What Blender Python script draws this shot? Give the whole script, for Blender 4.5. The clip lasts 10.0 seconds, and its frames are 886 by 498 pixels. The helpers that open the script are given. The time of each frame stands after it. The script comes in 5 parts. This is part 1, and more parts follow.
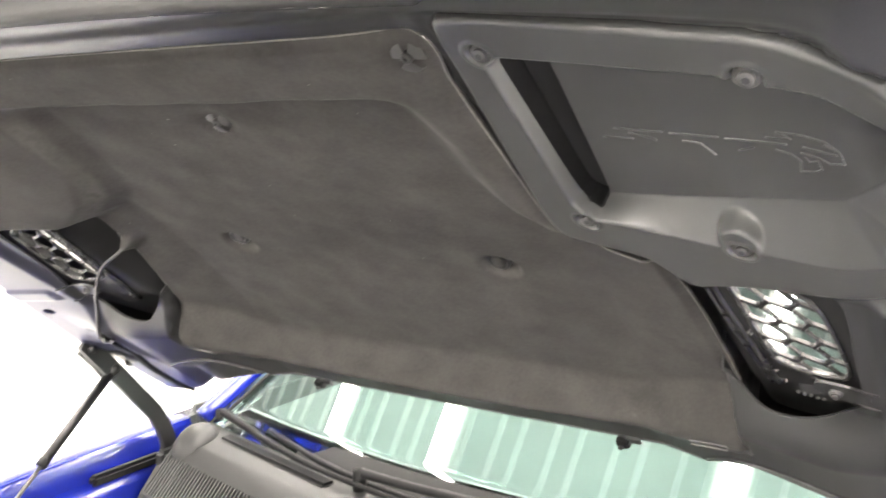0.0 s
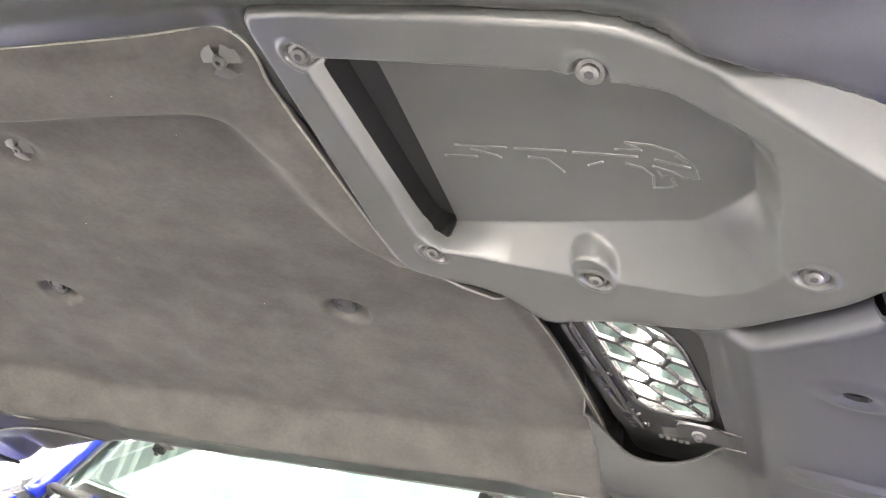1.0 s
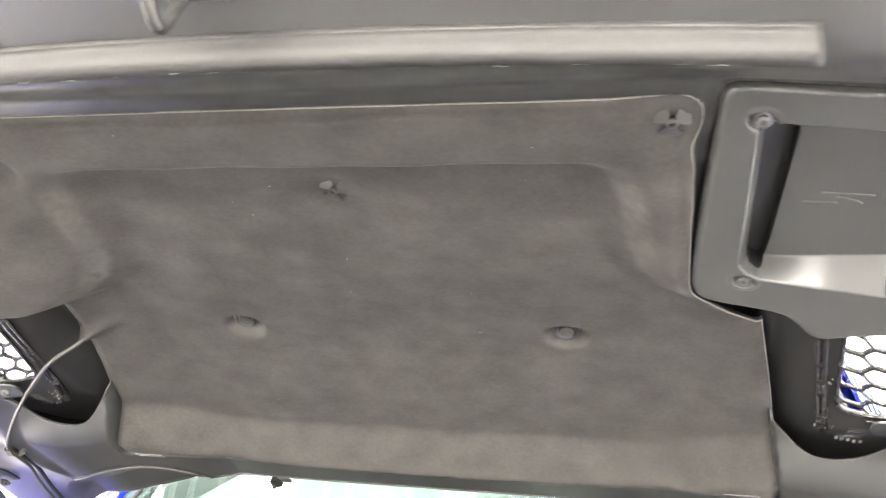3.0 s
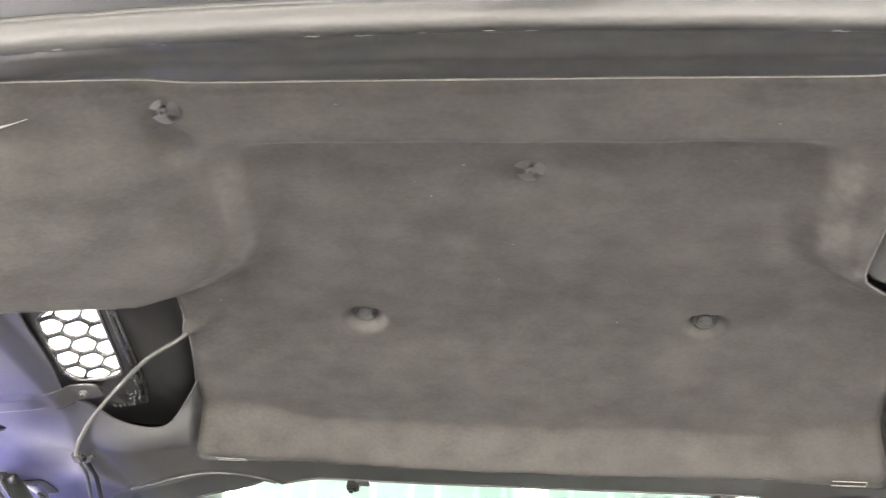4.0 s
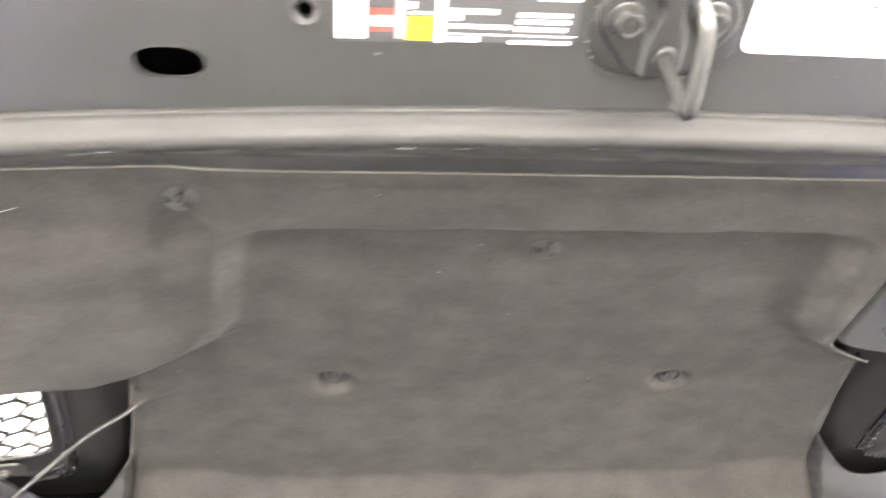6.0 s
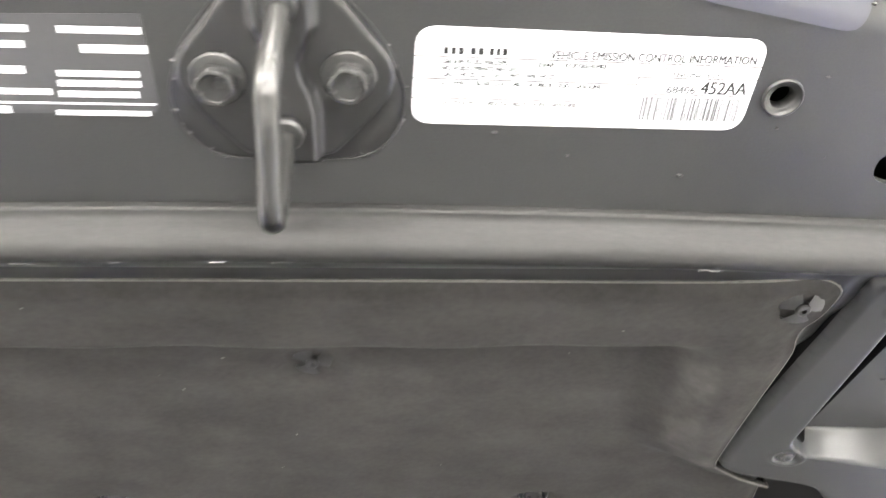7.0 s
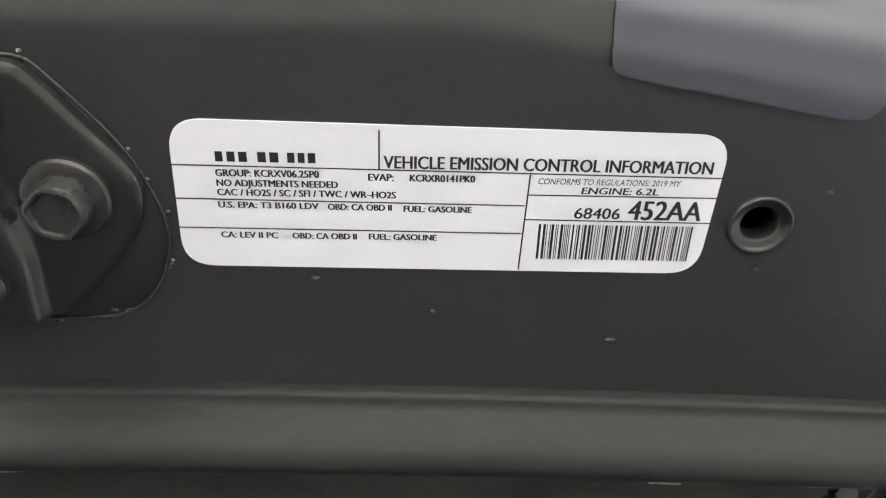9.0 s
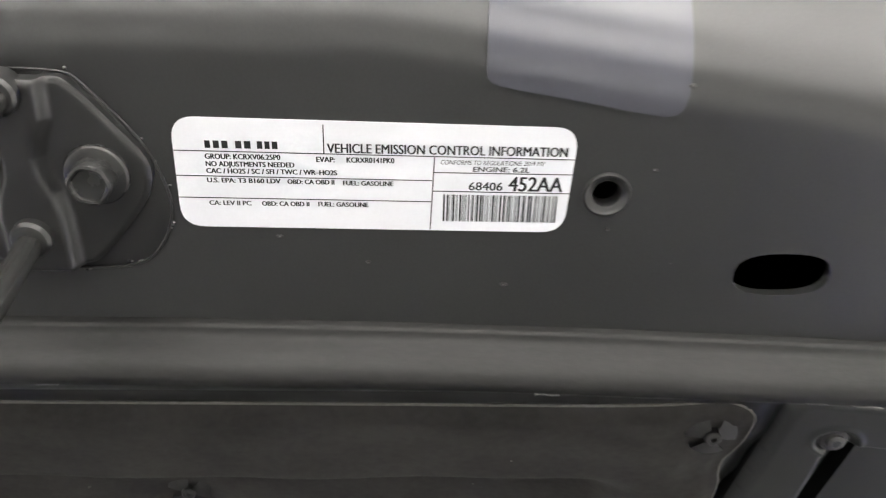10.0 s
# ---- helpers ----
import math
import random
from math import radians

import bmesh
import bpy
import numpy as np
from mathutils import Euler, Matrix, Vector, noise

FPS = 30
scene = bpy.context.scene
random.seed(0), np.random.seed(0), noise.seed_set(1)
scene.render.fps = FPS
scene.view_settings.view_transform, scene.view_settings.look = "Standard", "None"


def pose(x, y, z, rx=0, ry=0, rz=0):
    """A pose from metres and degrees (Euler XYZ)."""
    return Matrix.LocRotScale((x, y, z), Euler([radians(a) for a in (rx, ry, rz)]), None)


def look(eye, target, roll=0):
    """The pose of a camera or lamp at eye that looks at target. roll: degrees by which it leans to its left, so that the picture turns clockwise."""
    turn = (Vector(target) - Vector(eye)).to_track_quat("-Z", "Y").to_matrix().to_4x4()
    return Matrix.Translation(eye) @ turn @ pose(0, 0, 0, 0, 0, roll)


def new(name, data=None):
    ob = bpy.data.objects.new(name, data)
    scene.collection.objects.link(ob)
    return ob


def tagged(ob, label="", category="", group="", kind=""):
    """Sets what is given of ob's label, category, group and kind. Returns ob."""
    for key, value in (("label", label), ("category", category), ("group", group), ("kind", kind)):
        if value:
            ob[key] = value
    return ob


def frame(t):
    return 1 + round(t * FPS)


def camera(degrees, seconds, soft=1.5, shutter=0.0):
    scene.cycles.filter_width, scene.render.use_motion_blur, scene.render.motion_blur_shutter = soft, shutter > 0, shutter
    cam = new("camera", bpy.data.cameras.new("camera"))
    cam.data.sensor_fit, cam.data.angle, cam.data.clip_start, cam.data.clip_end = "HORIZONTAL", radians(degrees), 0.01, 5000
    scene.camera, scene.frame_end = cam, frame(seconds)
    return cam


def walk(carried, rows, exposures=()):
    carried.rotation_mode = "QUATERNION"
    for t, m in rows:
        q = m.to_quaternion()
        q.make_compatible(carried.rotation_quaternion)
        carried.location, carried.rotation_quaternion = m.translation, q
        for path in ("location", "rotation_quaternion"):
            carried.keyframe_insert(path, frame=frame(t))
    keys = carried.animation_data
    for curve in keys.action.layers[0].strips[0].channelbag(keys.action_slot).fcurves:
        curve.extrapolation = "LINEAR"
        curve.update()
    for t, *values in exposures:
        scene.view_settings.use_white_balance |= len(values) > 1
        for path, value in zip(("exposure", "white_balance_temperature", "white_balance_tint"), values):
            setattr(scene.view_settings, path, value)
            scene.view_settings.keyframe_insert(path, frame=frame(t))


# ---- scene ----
# The raised hood has a frame of its own: x across, y away from the viewer, z along it towards its front edge.
HOOD = Matrix.Translation((0, 0, 1.45)) @ Matrix.Rotation(radians(41), 4, "X")
cam = camera(53.1, 10.0, soft=1.2, shutter=0.4)
PATH = [
    (0, (0.635, -0.531, 0.629), (-0.428, 0.569, -0.66), -27.2),
    (0.5, (0.631, -0.511, 0.592), (-0.307, 0.727, -0.668), -23.1),
    (1, (0.626, -0.494, 0.561), (-0.195, 0.805, -0.718), -20.3),
    (1.5, (0.584, -0.503, 0.566), (-0.177, 0.84, -0.706), -18.7),
    (2, (0.5, -0.549, 0.608), (-0.203, 0.827, -0.662), -17.3),
    (2.5, (0.4, -0.619, 0.671), (-0.202, 0.797, -0.607), -14.7),
    (3, (0.286, -0.672, 0.705), (-0.185, 0.787, -0.579), -11.2),
    (3.2, (0.23, -0.68, 0.705), (-0.183, 0.791, -0.586), -10.0),
    (4.3, (-0.077, -0.737, 0.696), (-0.223, 0.807, -0.567), -2.6),
    (4.5, (-0.144, -0.722, 0.688), (-0.222, 0.814, -0.591), -1.1),
    (5, (-0.276, -0.717, 0.707), (-0.176, 0.811, -0.58), 3.1),
    (5.5, (-0.294, -0.71, 0.738), (-0.096, 0.801, -0.557), 5.4),
    (6, (-0.172, -0.648, 0.749), (0.035, 0.851, -0.56), 5.5),
    (6.2, (-0.109, -0.611, 0.742), (0.093, 0.889, -0.565), 5.4),
    (7.3, (0.079, -0.463, 0.671), (0.205, 1.122, -0.541), 3.1),
    (7.5, (0.097, -0.436, 0.663), (0.218, 1.164, -0.531), 3.0),
    (8, (0.114, -0.399, 0.648), (0.214, 1.242, -0.49), 2.4),
    (8.5, (0.123, -0.389, 0.644), (0.184, 1.275, -0.465), 1.8),
    (9, (0.122, -0.385, 0.635), (0.167, 1.304, -0.435), 1.4),
    (9.5, (0.129, -0.397, 0.638), (0.179, 1.292, -0.432), 1.5),
    (10, (0.146, -0.465, 0.664), (0.186, 1.243, -0.375), 1.2),
]
EXPOSURES = [(0, 1.2, 6500, 10), (0.5, 1.8, 6500, 10), (1, 2.05, 6500, 10), (1.5, 1.9, 6500, 10), (2, 2.15, 6500, 10), (2.5, 2.3, 6500, 10), (3.2, 1.95, 6500, 10), (4.5, 1.95, 6500, 10), (5.5, 2.1, 6500, 10), (6.2, 2, 6500, 10), (7.3, 0.95, 6200, 8), (7.5, 0.7, 6200, 8), (8, -0.2, 6200, 8), (8.5, -0.55, 6200, 8), (9, -0.62, 6200, 8), (9.5, -0.58, 6200, 8), (10, -0.3, 6200, 8)]
walk(cam, [(t, HOOD @ look(e, g, r)) for t, e, g, r in PATH], EXPOSURES)

# ---- world and lamps ----
world = bpy.data.worlds.new("world")
scene.world = world
world.use_nodes = True
sky = world.node_tree.nodes.new("ShaderNodeTexSky")
sky.sky_type, sky.sun_disc, sky.sun_elevation, sky.sun_rotation = "NISHITA", False, radians(40), radians(200)
world.node_tree.links.new(sky.outputs[0], world.node_tree.nodes["Background"].inputs[0])
world.node_tree.nodes["Background"].inputs[1].default_value = 0.1
TUBE_POWER = 40.0


# ---- materials ----
def mat(name, base, rough=0.5, metal=0.0, vary=0.15, grain=400.0, patch=9.0, bump=0.1, dist=0.0006,
        stretch=(1, 1, 1), coat=0.0, spec=0.5, rvary=0.08, second=None, sheen=0.0, fine_share=0.5):
    """A surface with fine grain and large uneven patches, in the object's own metres."""
    m = bpy.data.materials.new(name)
    m.use_nodes = True
    nt = m.node_tree
    n, k = nt.nodes, nt.links
    b = n["Principled BSDF"]
    tc = n.new("ShaderNodeTexCoord")
    mp = n.new("ShaderNodeMapping")
    mp.inputs["Scale"].default_value = stretch
    k.new(tc.outputs["Object"], mp.inputs[0])
    fine, big = n.new("ShaderNodeTexNoise"), n.new("ShaderNodeTexNoise")
    for node, sc, det in ((fine, grain, 4), (big, patch, 5)):
        node.inputs["Scale"].default_value, node.inputs["Detail"].default_value = sc, det
        k.new(mp.outputs[0], node.inputs["Vector"])
    mul = n.new("ShaderNodeMath")
    mul.operation = "MULTIPLY_ADD"
    k.new(fine.outputs["Fac"], mul.inputs[0])
    mul.inputs[1].default_value = fine_share
    half = n.new("ShaderNodeMath")
    half.operation = "MULTIPLY"
    k.new(big.outputs["Fac"], half.inputs[0])
    half.inputs[1].default_value = 1 - fine_share
    k.new(half.outputs[0], mul.inputs[2])
    ramp = n.new("ShaderNodeValToRGB")
    lo = [c * (1 - vary) for c in base]
    hi = [min(1, c * (1 + vary)) for c in (second or base)]
    ramp.color_ramp.elements[0].position, ramp.color_ramp.elements[0].color = 0.35, (*lo, 1)
    ramp.color_ramp.elements[1].position, ramp.color_ramp.elements[1].color = 0.65, (*hi, 1)
    k.new(mul.outputs[0], ramp.inputs[0])
    k.new(ramp.outputs[0], b.inputs["Base Color"])
    rr = n.new("ShaderNodeMapRange")
    rr.inputs["To Min"].default_value, rr.inputs["To Max"].default_value = max(0.02, rough - rvary), min(1, rough + rvary)
    k.new(big.outputs["Fac"], rr.inputs["Value"])
    k.new(rr.outputs[0], b.inputs["Roughness"])
    b.inputs["Metallic"].default_value = metal
    b.inputs["Coat Weight"].default_value = coat
    b.inputs["Coat Roughness"].default_value = 0.05
    b.inputs["Specular IOR Level"].default_value = spec
    b.inputs["Sheen Weight"].default_value = sheen
    if bump:
        bp = n.new("ShaderNodeBump")
        bp.inputs["Strength"].default_value, bp.inputs["Distance"].default_value = bump, dist
        k.new(fine.outputs["Fac"], bp.inputs["Height"])
        k.new(bp.outputs[0], b.inputs["Normal"])
    return m


def tint_by_side(m, colour, start, end, amount):
    """Body colour sprayed thinly over a surface towards its sides, with an uneven border."""
    n, k = m.node_tree.nodes, m.node_tree.links
    b = n["Principled BSDF"]
    old = b.inputs["Base Color"].links[0].from_socket
    tc, sep = n.new("ShaderNodeTexCoord"), n.new("ShaderNodeSeparateXYZ")
    k.new(tc.outputs["Object"], sep.inputs[0])
    ab = n.new("ShaderNodeMath")
    ab.operation = "ABSOLUTE"
    k.new(sep.outputs[0], ab.inputs[0])
    no = n.new("ShaderNodeTexNoise")
    no.inputs["Scale"].default_value = 6
    k.new(tc.outputs["Object"], no.inputs["Vector"])
    ad = n.new("ShaderNodeMath")
    ad.operation = "MULTIPLY_ADD"
    k.new(no.outputs["Fac"], ad.inputs[0])
    ad.inputs[1].default_value = 0.12
    k.new(ab.outputs[0], ad.inputs[2])
    sidew = n.new("ShaderNodeMapRange")
    sidew.inputs["From Min"].default_value, sidew.inputs["From Max"].default_value = 0.3, -0.3
    sidew.inputs["To Min"].default_value, sidew.inputs["To Max"].default_value = 0.22, 1.0
    k.new(sep.outputs[0], sidew.inputs["Value"])
    mr = n.new("ShaderNodeMapRange")
    mr.inputs["From Min"].default_value, mr.inputs["From Max"].default_value = start + 0.06, end + 0.06
    mr.inputs["To Max"].default_value = amount
    k.new(ad.outputs[0], mr.inputs["Value"])
    mx = n.new("ShaderNodeMix")
    mx.data_type = "RGBA"
    less = n.new("ShaderNodeMath")
    less.operation = "MULTIPLY"
    k.new(mr.outputs[0], less.inputs[0])
    k.new(sidew.outputs[0], less.inputs[1])
    k.new(less.outputs[0], mx.inputs["Factor"])
    k.new(old, mx.inputs["A"])
    mx.inputs["B"].default_value = (*colour, 1)
    k.new(mx.outputs["Result"], b.inputs["Base Color"])


M_PANEL = mat("primed_panel_paint", (0.027, 0.0275, 0.0275), 0.36, vary=0.12, grain=900, patch=7, bump=0.05, dist=0.0003, rvary=0.025, spec=0.5)
tint_by_side(M_PANEL, (0.034, 0.034, 0.085), 0.54, 0.66, 0.85)
M_SKIN = mat("blue_body_paint", (0.006, 0.015, 0.24), 0.22, vary=0.06, grain=1500, bump=0.0, coat=1.0)
M_HOODTOP = mat("satin_black_paint", (0.012, 0.012, 0.013), 0.35, vary=0.1, grain=900, bump=0.0, coat=0.3, rvary=0.02)
M_FELT = mat("grey_needled_felt", (0.0425, 0.0407, 0.0386), 0.95, vary=0.17, grain=260, patch=28, bump=0.14, dist=0.0012,
             stretch=(0.75, 1, 1), fine_share=0.34, spec=0.03, second=(0.0470, 0.0450, 0.0427), sheen=0.03)
# mixes in pale colour for rubbed fibres and for light painted under clips
felt_n, felt_k = M_FELT.node_tree.nodes, M_FELT.node_tree.links
wear_light_mix, wear_light_at, wear_light_no, wear_light_mul = felt_n.new("ShaderNodeMix"), felt_n.new("ShaderNodeAttribute"), felt_n.new("ShaderNodeTexNoise"), felt_n.new("ShaderNodeMath")
wear_light_mix.data_type, wear_light_at.attribute_name, wear_light_mul.operation = "RGBA", "wear_light", "MULTIPLY"
wear_light_no.inputs["Scale"].default_value, wear_light_no.inputs["Detail"].default_value = 90, 6
felt_k.new(felt_n["Texture Coordinate"].outputs["Object"], wear_light_no.inputs["Vector"])
felt_k.new(wear_light_at.outputs["Fac"], wear_light_mul.inputs[0])
felt_k.new(wear_light_no.outputs["Fac"], wear_light_mul.inputs[1])
felt_k.new(wear_light_mul.outputs[0], wear_light_mix.inputs["Factor"])
felt_k.new(felt_n["Principled BSDF"].inputs["Base Color"].links[0].from_socket, wear_light_mix.inputs["A"])
wear_light_mix.inputs["B"].default_value = (0.105, 0.101, 0.095, 1)
felt_k.new(wear_light_mix.outputs["Result"], felt_n["Principled BSDF"].inputs["Base Color"])
M_FELTEDGE = mat("pressed_felt_edge", (0.14, 0.135, 0.125), 0.9, vary=0.2, grain=300, bump=0.3)
M_COVER = mat("satin_grey_plastic", (0.046, 0.047, 0.047), 0.31, vary=0.08, grain=1400, patch=12, bump=0.10, dist=0.0002, rvary=0.03)
tint_by_side(M_COVER, (0.05, 0.05, 0.07), 0.50, 0.62, 0.5)
M_BLACK = mat("black_plastic", (0.007, 0.007, 0.0073), 0.6, vary=0.25, grain=500, patch=30, bump=0.12, spec=0.22)
M_TRAY = mat("dark_grey_tray_plastic", (0.013, 0.013, 0.0132), 0.45, vary=0.15, grain=600, patch=25, bump=0.06, spec=0.45, rvary=0.03)
M_GRILLE = mat("gloss_black_grille", (0.02, 0.02, 0.02), 0.25, vary=0.2, grain=700, patch=30, bump=0.05)
M_RUBBER = mat("foam_rubber_seal", (0.0155, 0.0153, 0.0151), 0.56, vary=0.15, grain=500, patch=30, bump=0.2, stretch=(0.4, 1, 1), rvary=0.03, spec=0.29)
M_STEEL = mat("zinc_bolt", (0.085, 0.084, 0.082), 0.42, metal=0.4, vary=0.2, grain=900, patch=120, bump=0.15)
M_PLATE = mat("black_coated_steel", (0.018, 0.018, 0.018), 0.33, vary=0.06, rvary=0.025, grain=700, patch=25, bump=0.05, spec=0.6)
M_BOLT = mat("phosphate_bolt", (0.036, 0.036, 0.0355), 0.27, metal=0.3, vary=0.1, grain=900, patch=90, bump=0.06, rvary=0.03)
M_ROD = mat("greased_steel_rod", (0.050, 0.050, 0.049), 0.26, metal=0.6, vary=0.06, grain=600, patch=70, bump=0.1, rvary=0.03)
M_SEALER = mat("dried_seam_sealer", (0.15, 0.15, 0.147), 0.16, vary=0.4, grain=300, patch=60, bump=0.6, dist=0.001)
M_PAPER = mat("white_label_stock", (0.80, 0.81, 0.85), 0.45, vary=0.02, grain=800, bump=0.02)
M_INK = mat("black_print", (0.015, 0.015, 0.016), 0.5, vary=0.1, bump=0.0)
M_LABELBLACK = mat("dark_label_stock", (0.05, 0.05, 0.052), 0.45, vary=0.05, bump=0.0)
M_YELLOW = mat("yellow_print", (0.85, 0.78, 0.02), 0.45, vary=0.05, bump=0.0)
M_RED = mat("red_print", (0.55, 0.05, 0.04), 0.45, vary=0.2, patch=200, bump=0.0)
M_GREY = mat("grey_print", (0.30, 0.30, 0.30), 0.5, vary=0.05, bump=0.0)
M_CLIP = mat("grey_clip_plastic", (0.034, 0.033, 0.032), 0.55, vary=0.15, grain=500, patch=90, bump=0.1)
M_HOSE = mat("grey_ribbed_hose", (0.046, 0.046, 0.044), 0.45, vary=0.3, grain=400, patch=80, bump=0.5, dist=0.001)
M_WHITEMARK = mat("pale_scuff", (0.18, 0.178, 0.172), 0.7, vary=0.2, patch=150, bump=0.0)
M_COWL = mat("weathered_cowl_plastic", (0.028, 0.028, 0.0275), 0.55, vary=0.2, grain=500, patch=15, bump=0.2)
M_WALL = mat("white_painted_wall", (0.55, 0.55, 0.54), 0.7, vary=0.03, grain=60, patch=1.5, bump=0.1)
M_CEIL = mat("grey_white_steel_ceiling", (0.20, 0.21, 0.205), 0.5, vary=0.04, grain=40, patch=1.5, bump=0.05)
M_BEAM = mat("grey_ceiling_beam", (0.30, 0.31, 0.31), 0.6, vary=0.1, grain=40, bump=0.05)
M_FLOOR = mat("grey_epoxy_floor", (0.80, 0.80, 0.79), 0.35, vary=0.1, grain=80, patch=2, bump=0.05)
M_MARK = mat("faint_moulded_mark", (0.085, 0.085, 0.082), 0.6, vary=0.2, bump=0.0)
M_CABIN = mat("dark_cabin_cloth", (0.06, 0.065, 0.063), 0.8, vary=0.2, grain=200, bump=0.2)
tube = bpy.data.materials.new("lit_tube")
tube.use_nodes = True
tube.node_tree.nodes["Principled BSDF"].inputs["Emission Color"].default_value = (1, 0.925, 0.845, 1)
tube.node_tree.nodes["Principled BSDF"].inputs["Emission Strength"].default_value = TUBE_POWER
glass = bpy.data.materials.new("green_tinted_glass")
glass.use_nodes = True
g = glass.node_tree.nodes["Principled BSDF"]
g.inputs["Base Color"].default_value = (0.64, 0.85, 0.81, 1)
g.inputs["Roughness"].default_value = 0.01
g.inputs["Transmission Weight"].default_value = 1.0
g.inputs["IOR"].default_value = 1.5
film_mat = bpy.data.materials.new("clear_protective_film")
film_mat.use_nodes = True
g = film_mat.node_tree.nodes["Principled BSDF"]
g.inputs["Base Color"].default_value = (0.055, 0.056, 0.069, 1)
g.inputs["Roughness"].default_value = 0.28


# ---- building helpers ----
ORIGIN = {}


def sm(a, b, t):
    t = np.clip((np.asarray(t, float) - a) / (b - a), 0, 1)
    return t * t * (3 - 2 * t)


def rounded(points, rounds=2):
    """A closed outline with its corners cut round."""
    p = np.array(points, float)
    for _ in range(rounds):
        q = np.roll(p, -1, 0)
        p = np.stack([0.75 * p + 0.25 * q, 0.25 * p + 0.75 * q], 1).reshape(-1, 2)
    return p


def ellipse(cx, cz, a, b, n=20, squared=1.0):
    t = np.arange(n) * 2 * np.pi / n
    c, s = np.cos(t), np.sin(t)
    return np.stack([cx + a * np.sign(c) * abs(c) ** squared, cz + b * np.sign(s) * abs(s) ** squared], 1)


def inside(px, pz, poly):
    px, pz = np.asarray(px, float), np.asarray(pz, float)
    r = np.zeros(px.shape, bool)
    x, z = poly[:, 0], poly[:, 1]
    x2, z2 = np.roll(x, -1), np.roll(z, -1)
    for a, b, c, d in zip(x, z, x2, z2):
        if b != d:
            r ^= ((b > pz) != (d > pz)) & (px < (c - a) * (pz - b) / (d - b) + a)
    return r


def nearest(px, pz, poly):
    """The distance to a closed outline, and the nearest place on it."""
    px, pz = np.asarray(px, float), np.asarray(pz, float)
    best = np.full(px.shape, 1e9)
    bx, bz = px.copy(), pz.copy()
    for p, q in zip(poly, np.roll(poly, -1, 0)):
        e = q - p
        t = np.clip(((px - p[0]) * e[0] + (pz - p[1]) * e[1]) / max(e @ e, 1e-12), 0, 1)
        nx, nz = p[0] + t * e[0], p[1] + t * e[1]
        d = np.hypot(px - nx, pz - nz)
        w = d < best
        best, bx, bz = np.where(w, d, best), np.where(w, nx, bx), np.where(w, nz, bz)
    return best, bx, bz


def raw_mesh(name, verts, faces, materials, smooth=True, index=None):
    me = bpy.data.meshes.new(name)
    me.from_pydata([tuple(v) for v in verts], [], [tuple(f) for f in faces])
    for m in materials:
        me.materials.append(m)
    me.polygons.foreach_set("use_smooth", [smooth] * len(me.polygons))
    if index is not None:
        me.polygons.foreach_set("material_index", index)
    me.update()
    return me


def sheet(name, outline, yfun, step, holes=(), rim=0.004, hole_rim=0.004, materials=(None,)):
    """A pressed sheet: height yfun(x, z, distance from its border) over an outline, with real openings and turned-back borders."""
    lo, hi = outline.min(0), outline.max(0)
    nx, nz = int((hi[0] - lo[0]) / step) + 2, int((hi[1] - lo[1]) / step) + 2
    X, Z = np.meshgrid(lo[0] + (np.arange(nx + 1) - 0.5) * step, lo[1] + (np.arange(nz + 1) - 0.5) * step, indexing="ij")
    cx, cz = (X[:-1, :-1] + X[1:, 1:]) / 2, (Z[:-1, :-1] + Z[1:, 1:]) / 2
    keep = inside(cx, cz, outline)
    for h in holes:
        keep &= ~inside(cx, cz, h)
    I, J = np.nonzero(keep)
    vid = lambda i, j: i * (nz + 1) + j
    F = np.stack([vid(I, J), vid(I + 1, J), vid(I + 1, J + 1), vid(I, J + 1)], 1)
    used, inv = np.unique(F, return_inverse=True)
    F = inv.reshape(-1, 4)
    x, z = X.ravel()[used], Z.ravel()[used]
    E = np.concatenate([F[:, [0, 1]], F[:, [1, 2]], F[:, [2, 3]], F[:, [3, 0]]])
    key = np.sort(E, 1)
    _, first, count = np.unique(key, axis=0, return_index=True, return_counts=True)
    edge = E[first[count == 1]]
    bv = np.unique(edge)
    bd = np.full(len(bv), 1e9)
    bx, bz = x[bv].copy(), z[bv].copy()
    on_hole = np.zeros(len(bv), bool)
    for k, poly in enumerate((outline, *holes)):
        d, nx_, nz_ = nearest(x[bv], z[bv], poly)
        w = d < bd
        bd, bx, bz, on_hole = np.where(w, d, bd), np.where(w, nx_, bx), np.where(w, nz_, bz), np.where(w, k > 0, on_hole)
    x[bv], z[bv] = bx, bz
    dist = nearest(x, z, outline)[0]
    y = yfun(x, z, dist)
    V = np.stack([x, y, z], 1)
    depth = np.zeros(len(x))
    depth[bv] = np.where(on_hole, hole_rim, rim)
    n = len(V)
    rv = np.concatenate([V[edge].reshape(-1, 3)])
    back = rv.copy()
    back[:, 1] += depth[edge].reshape(-1)
    V = np.concatenate([V, rv, back])
    m = len(edge)
    a = n + 2 * np.arange(m)
    R = np.stack([a, a + 2 * m, a + 2 * m + 1, a + 1], 1)
    F = np.concatenate([F, R])
    idx = [0] * (len(F) - m) + [len(materials) - 1] * m
    return raw_mesh(name, V, F, materials, True, idx)


def at_origin(me, o):
    me.transform(Matrix.Translation([-c for c in o]))
    return me


def thing(name, o, label, category, group="", kind="", base=HOOD):
    """A top-level Empty at o, in the hood's frame or another."""
    ob = new(name)
    ob.empty_display_size = 0.05
    ob.matrix_world = base @ Matrix.Translation(o)
    ORIGIN[ob.name] = Vector(o)
    return tagged(ob, label, category, group, kind)


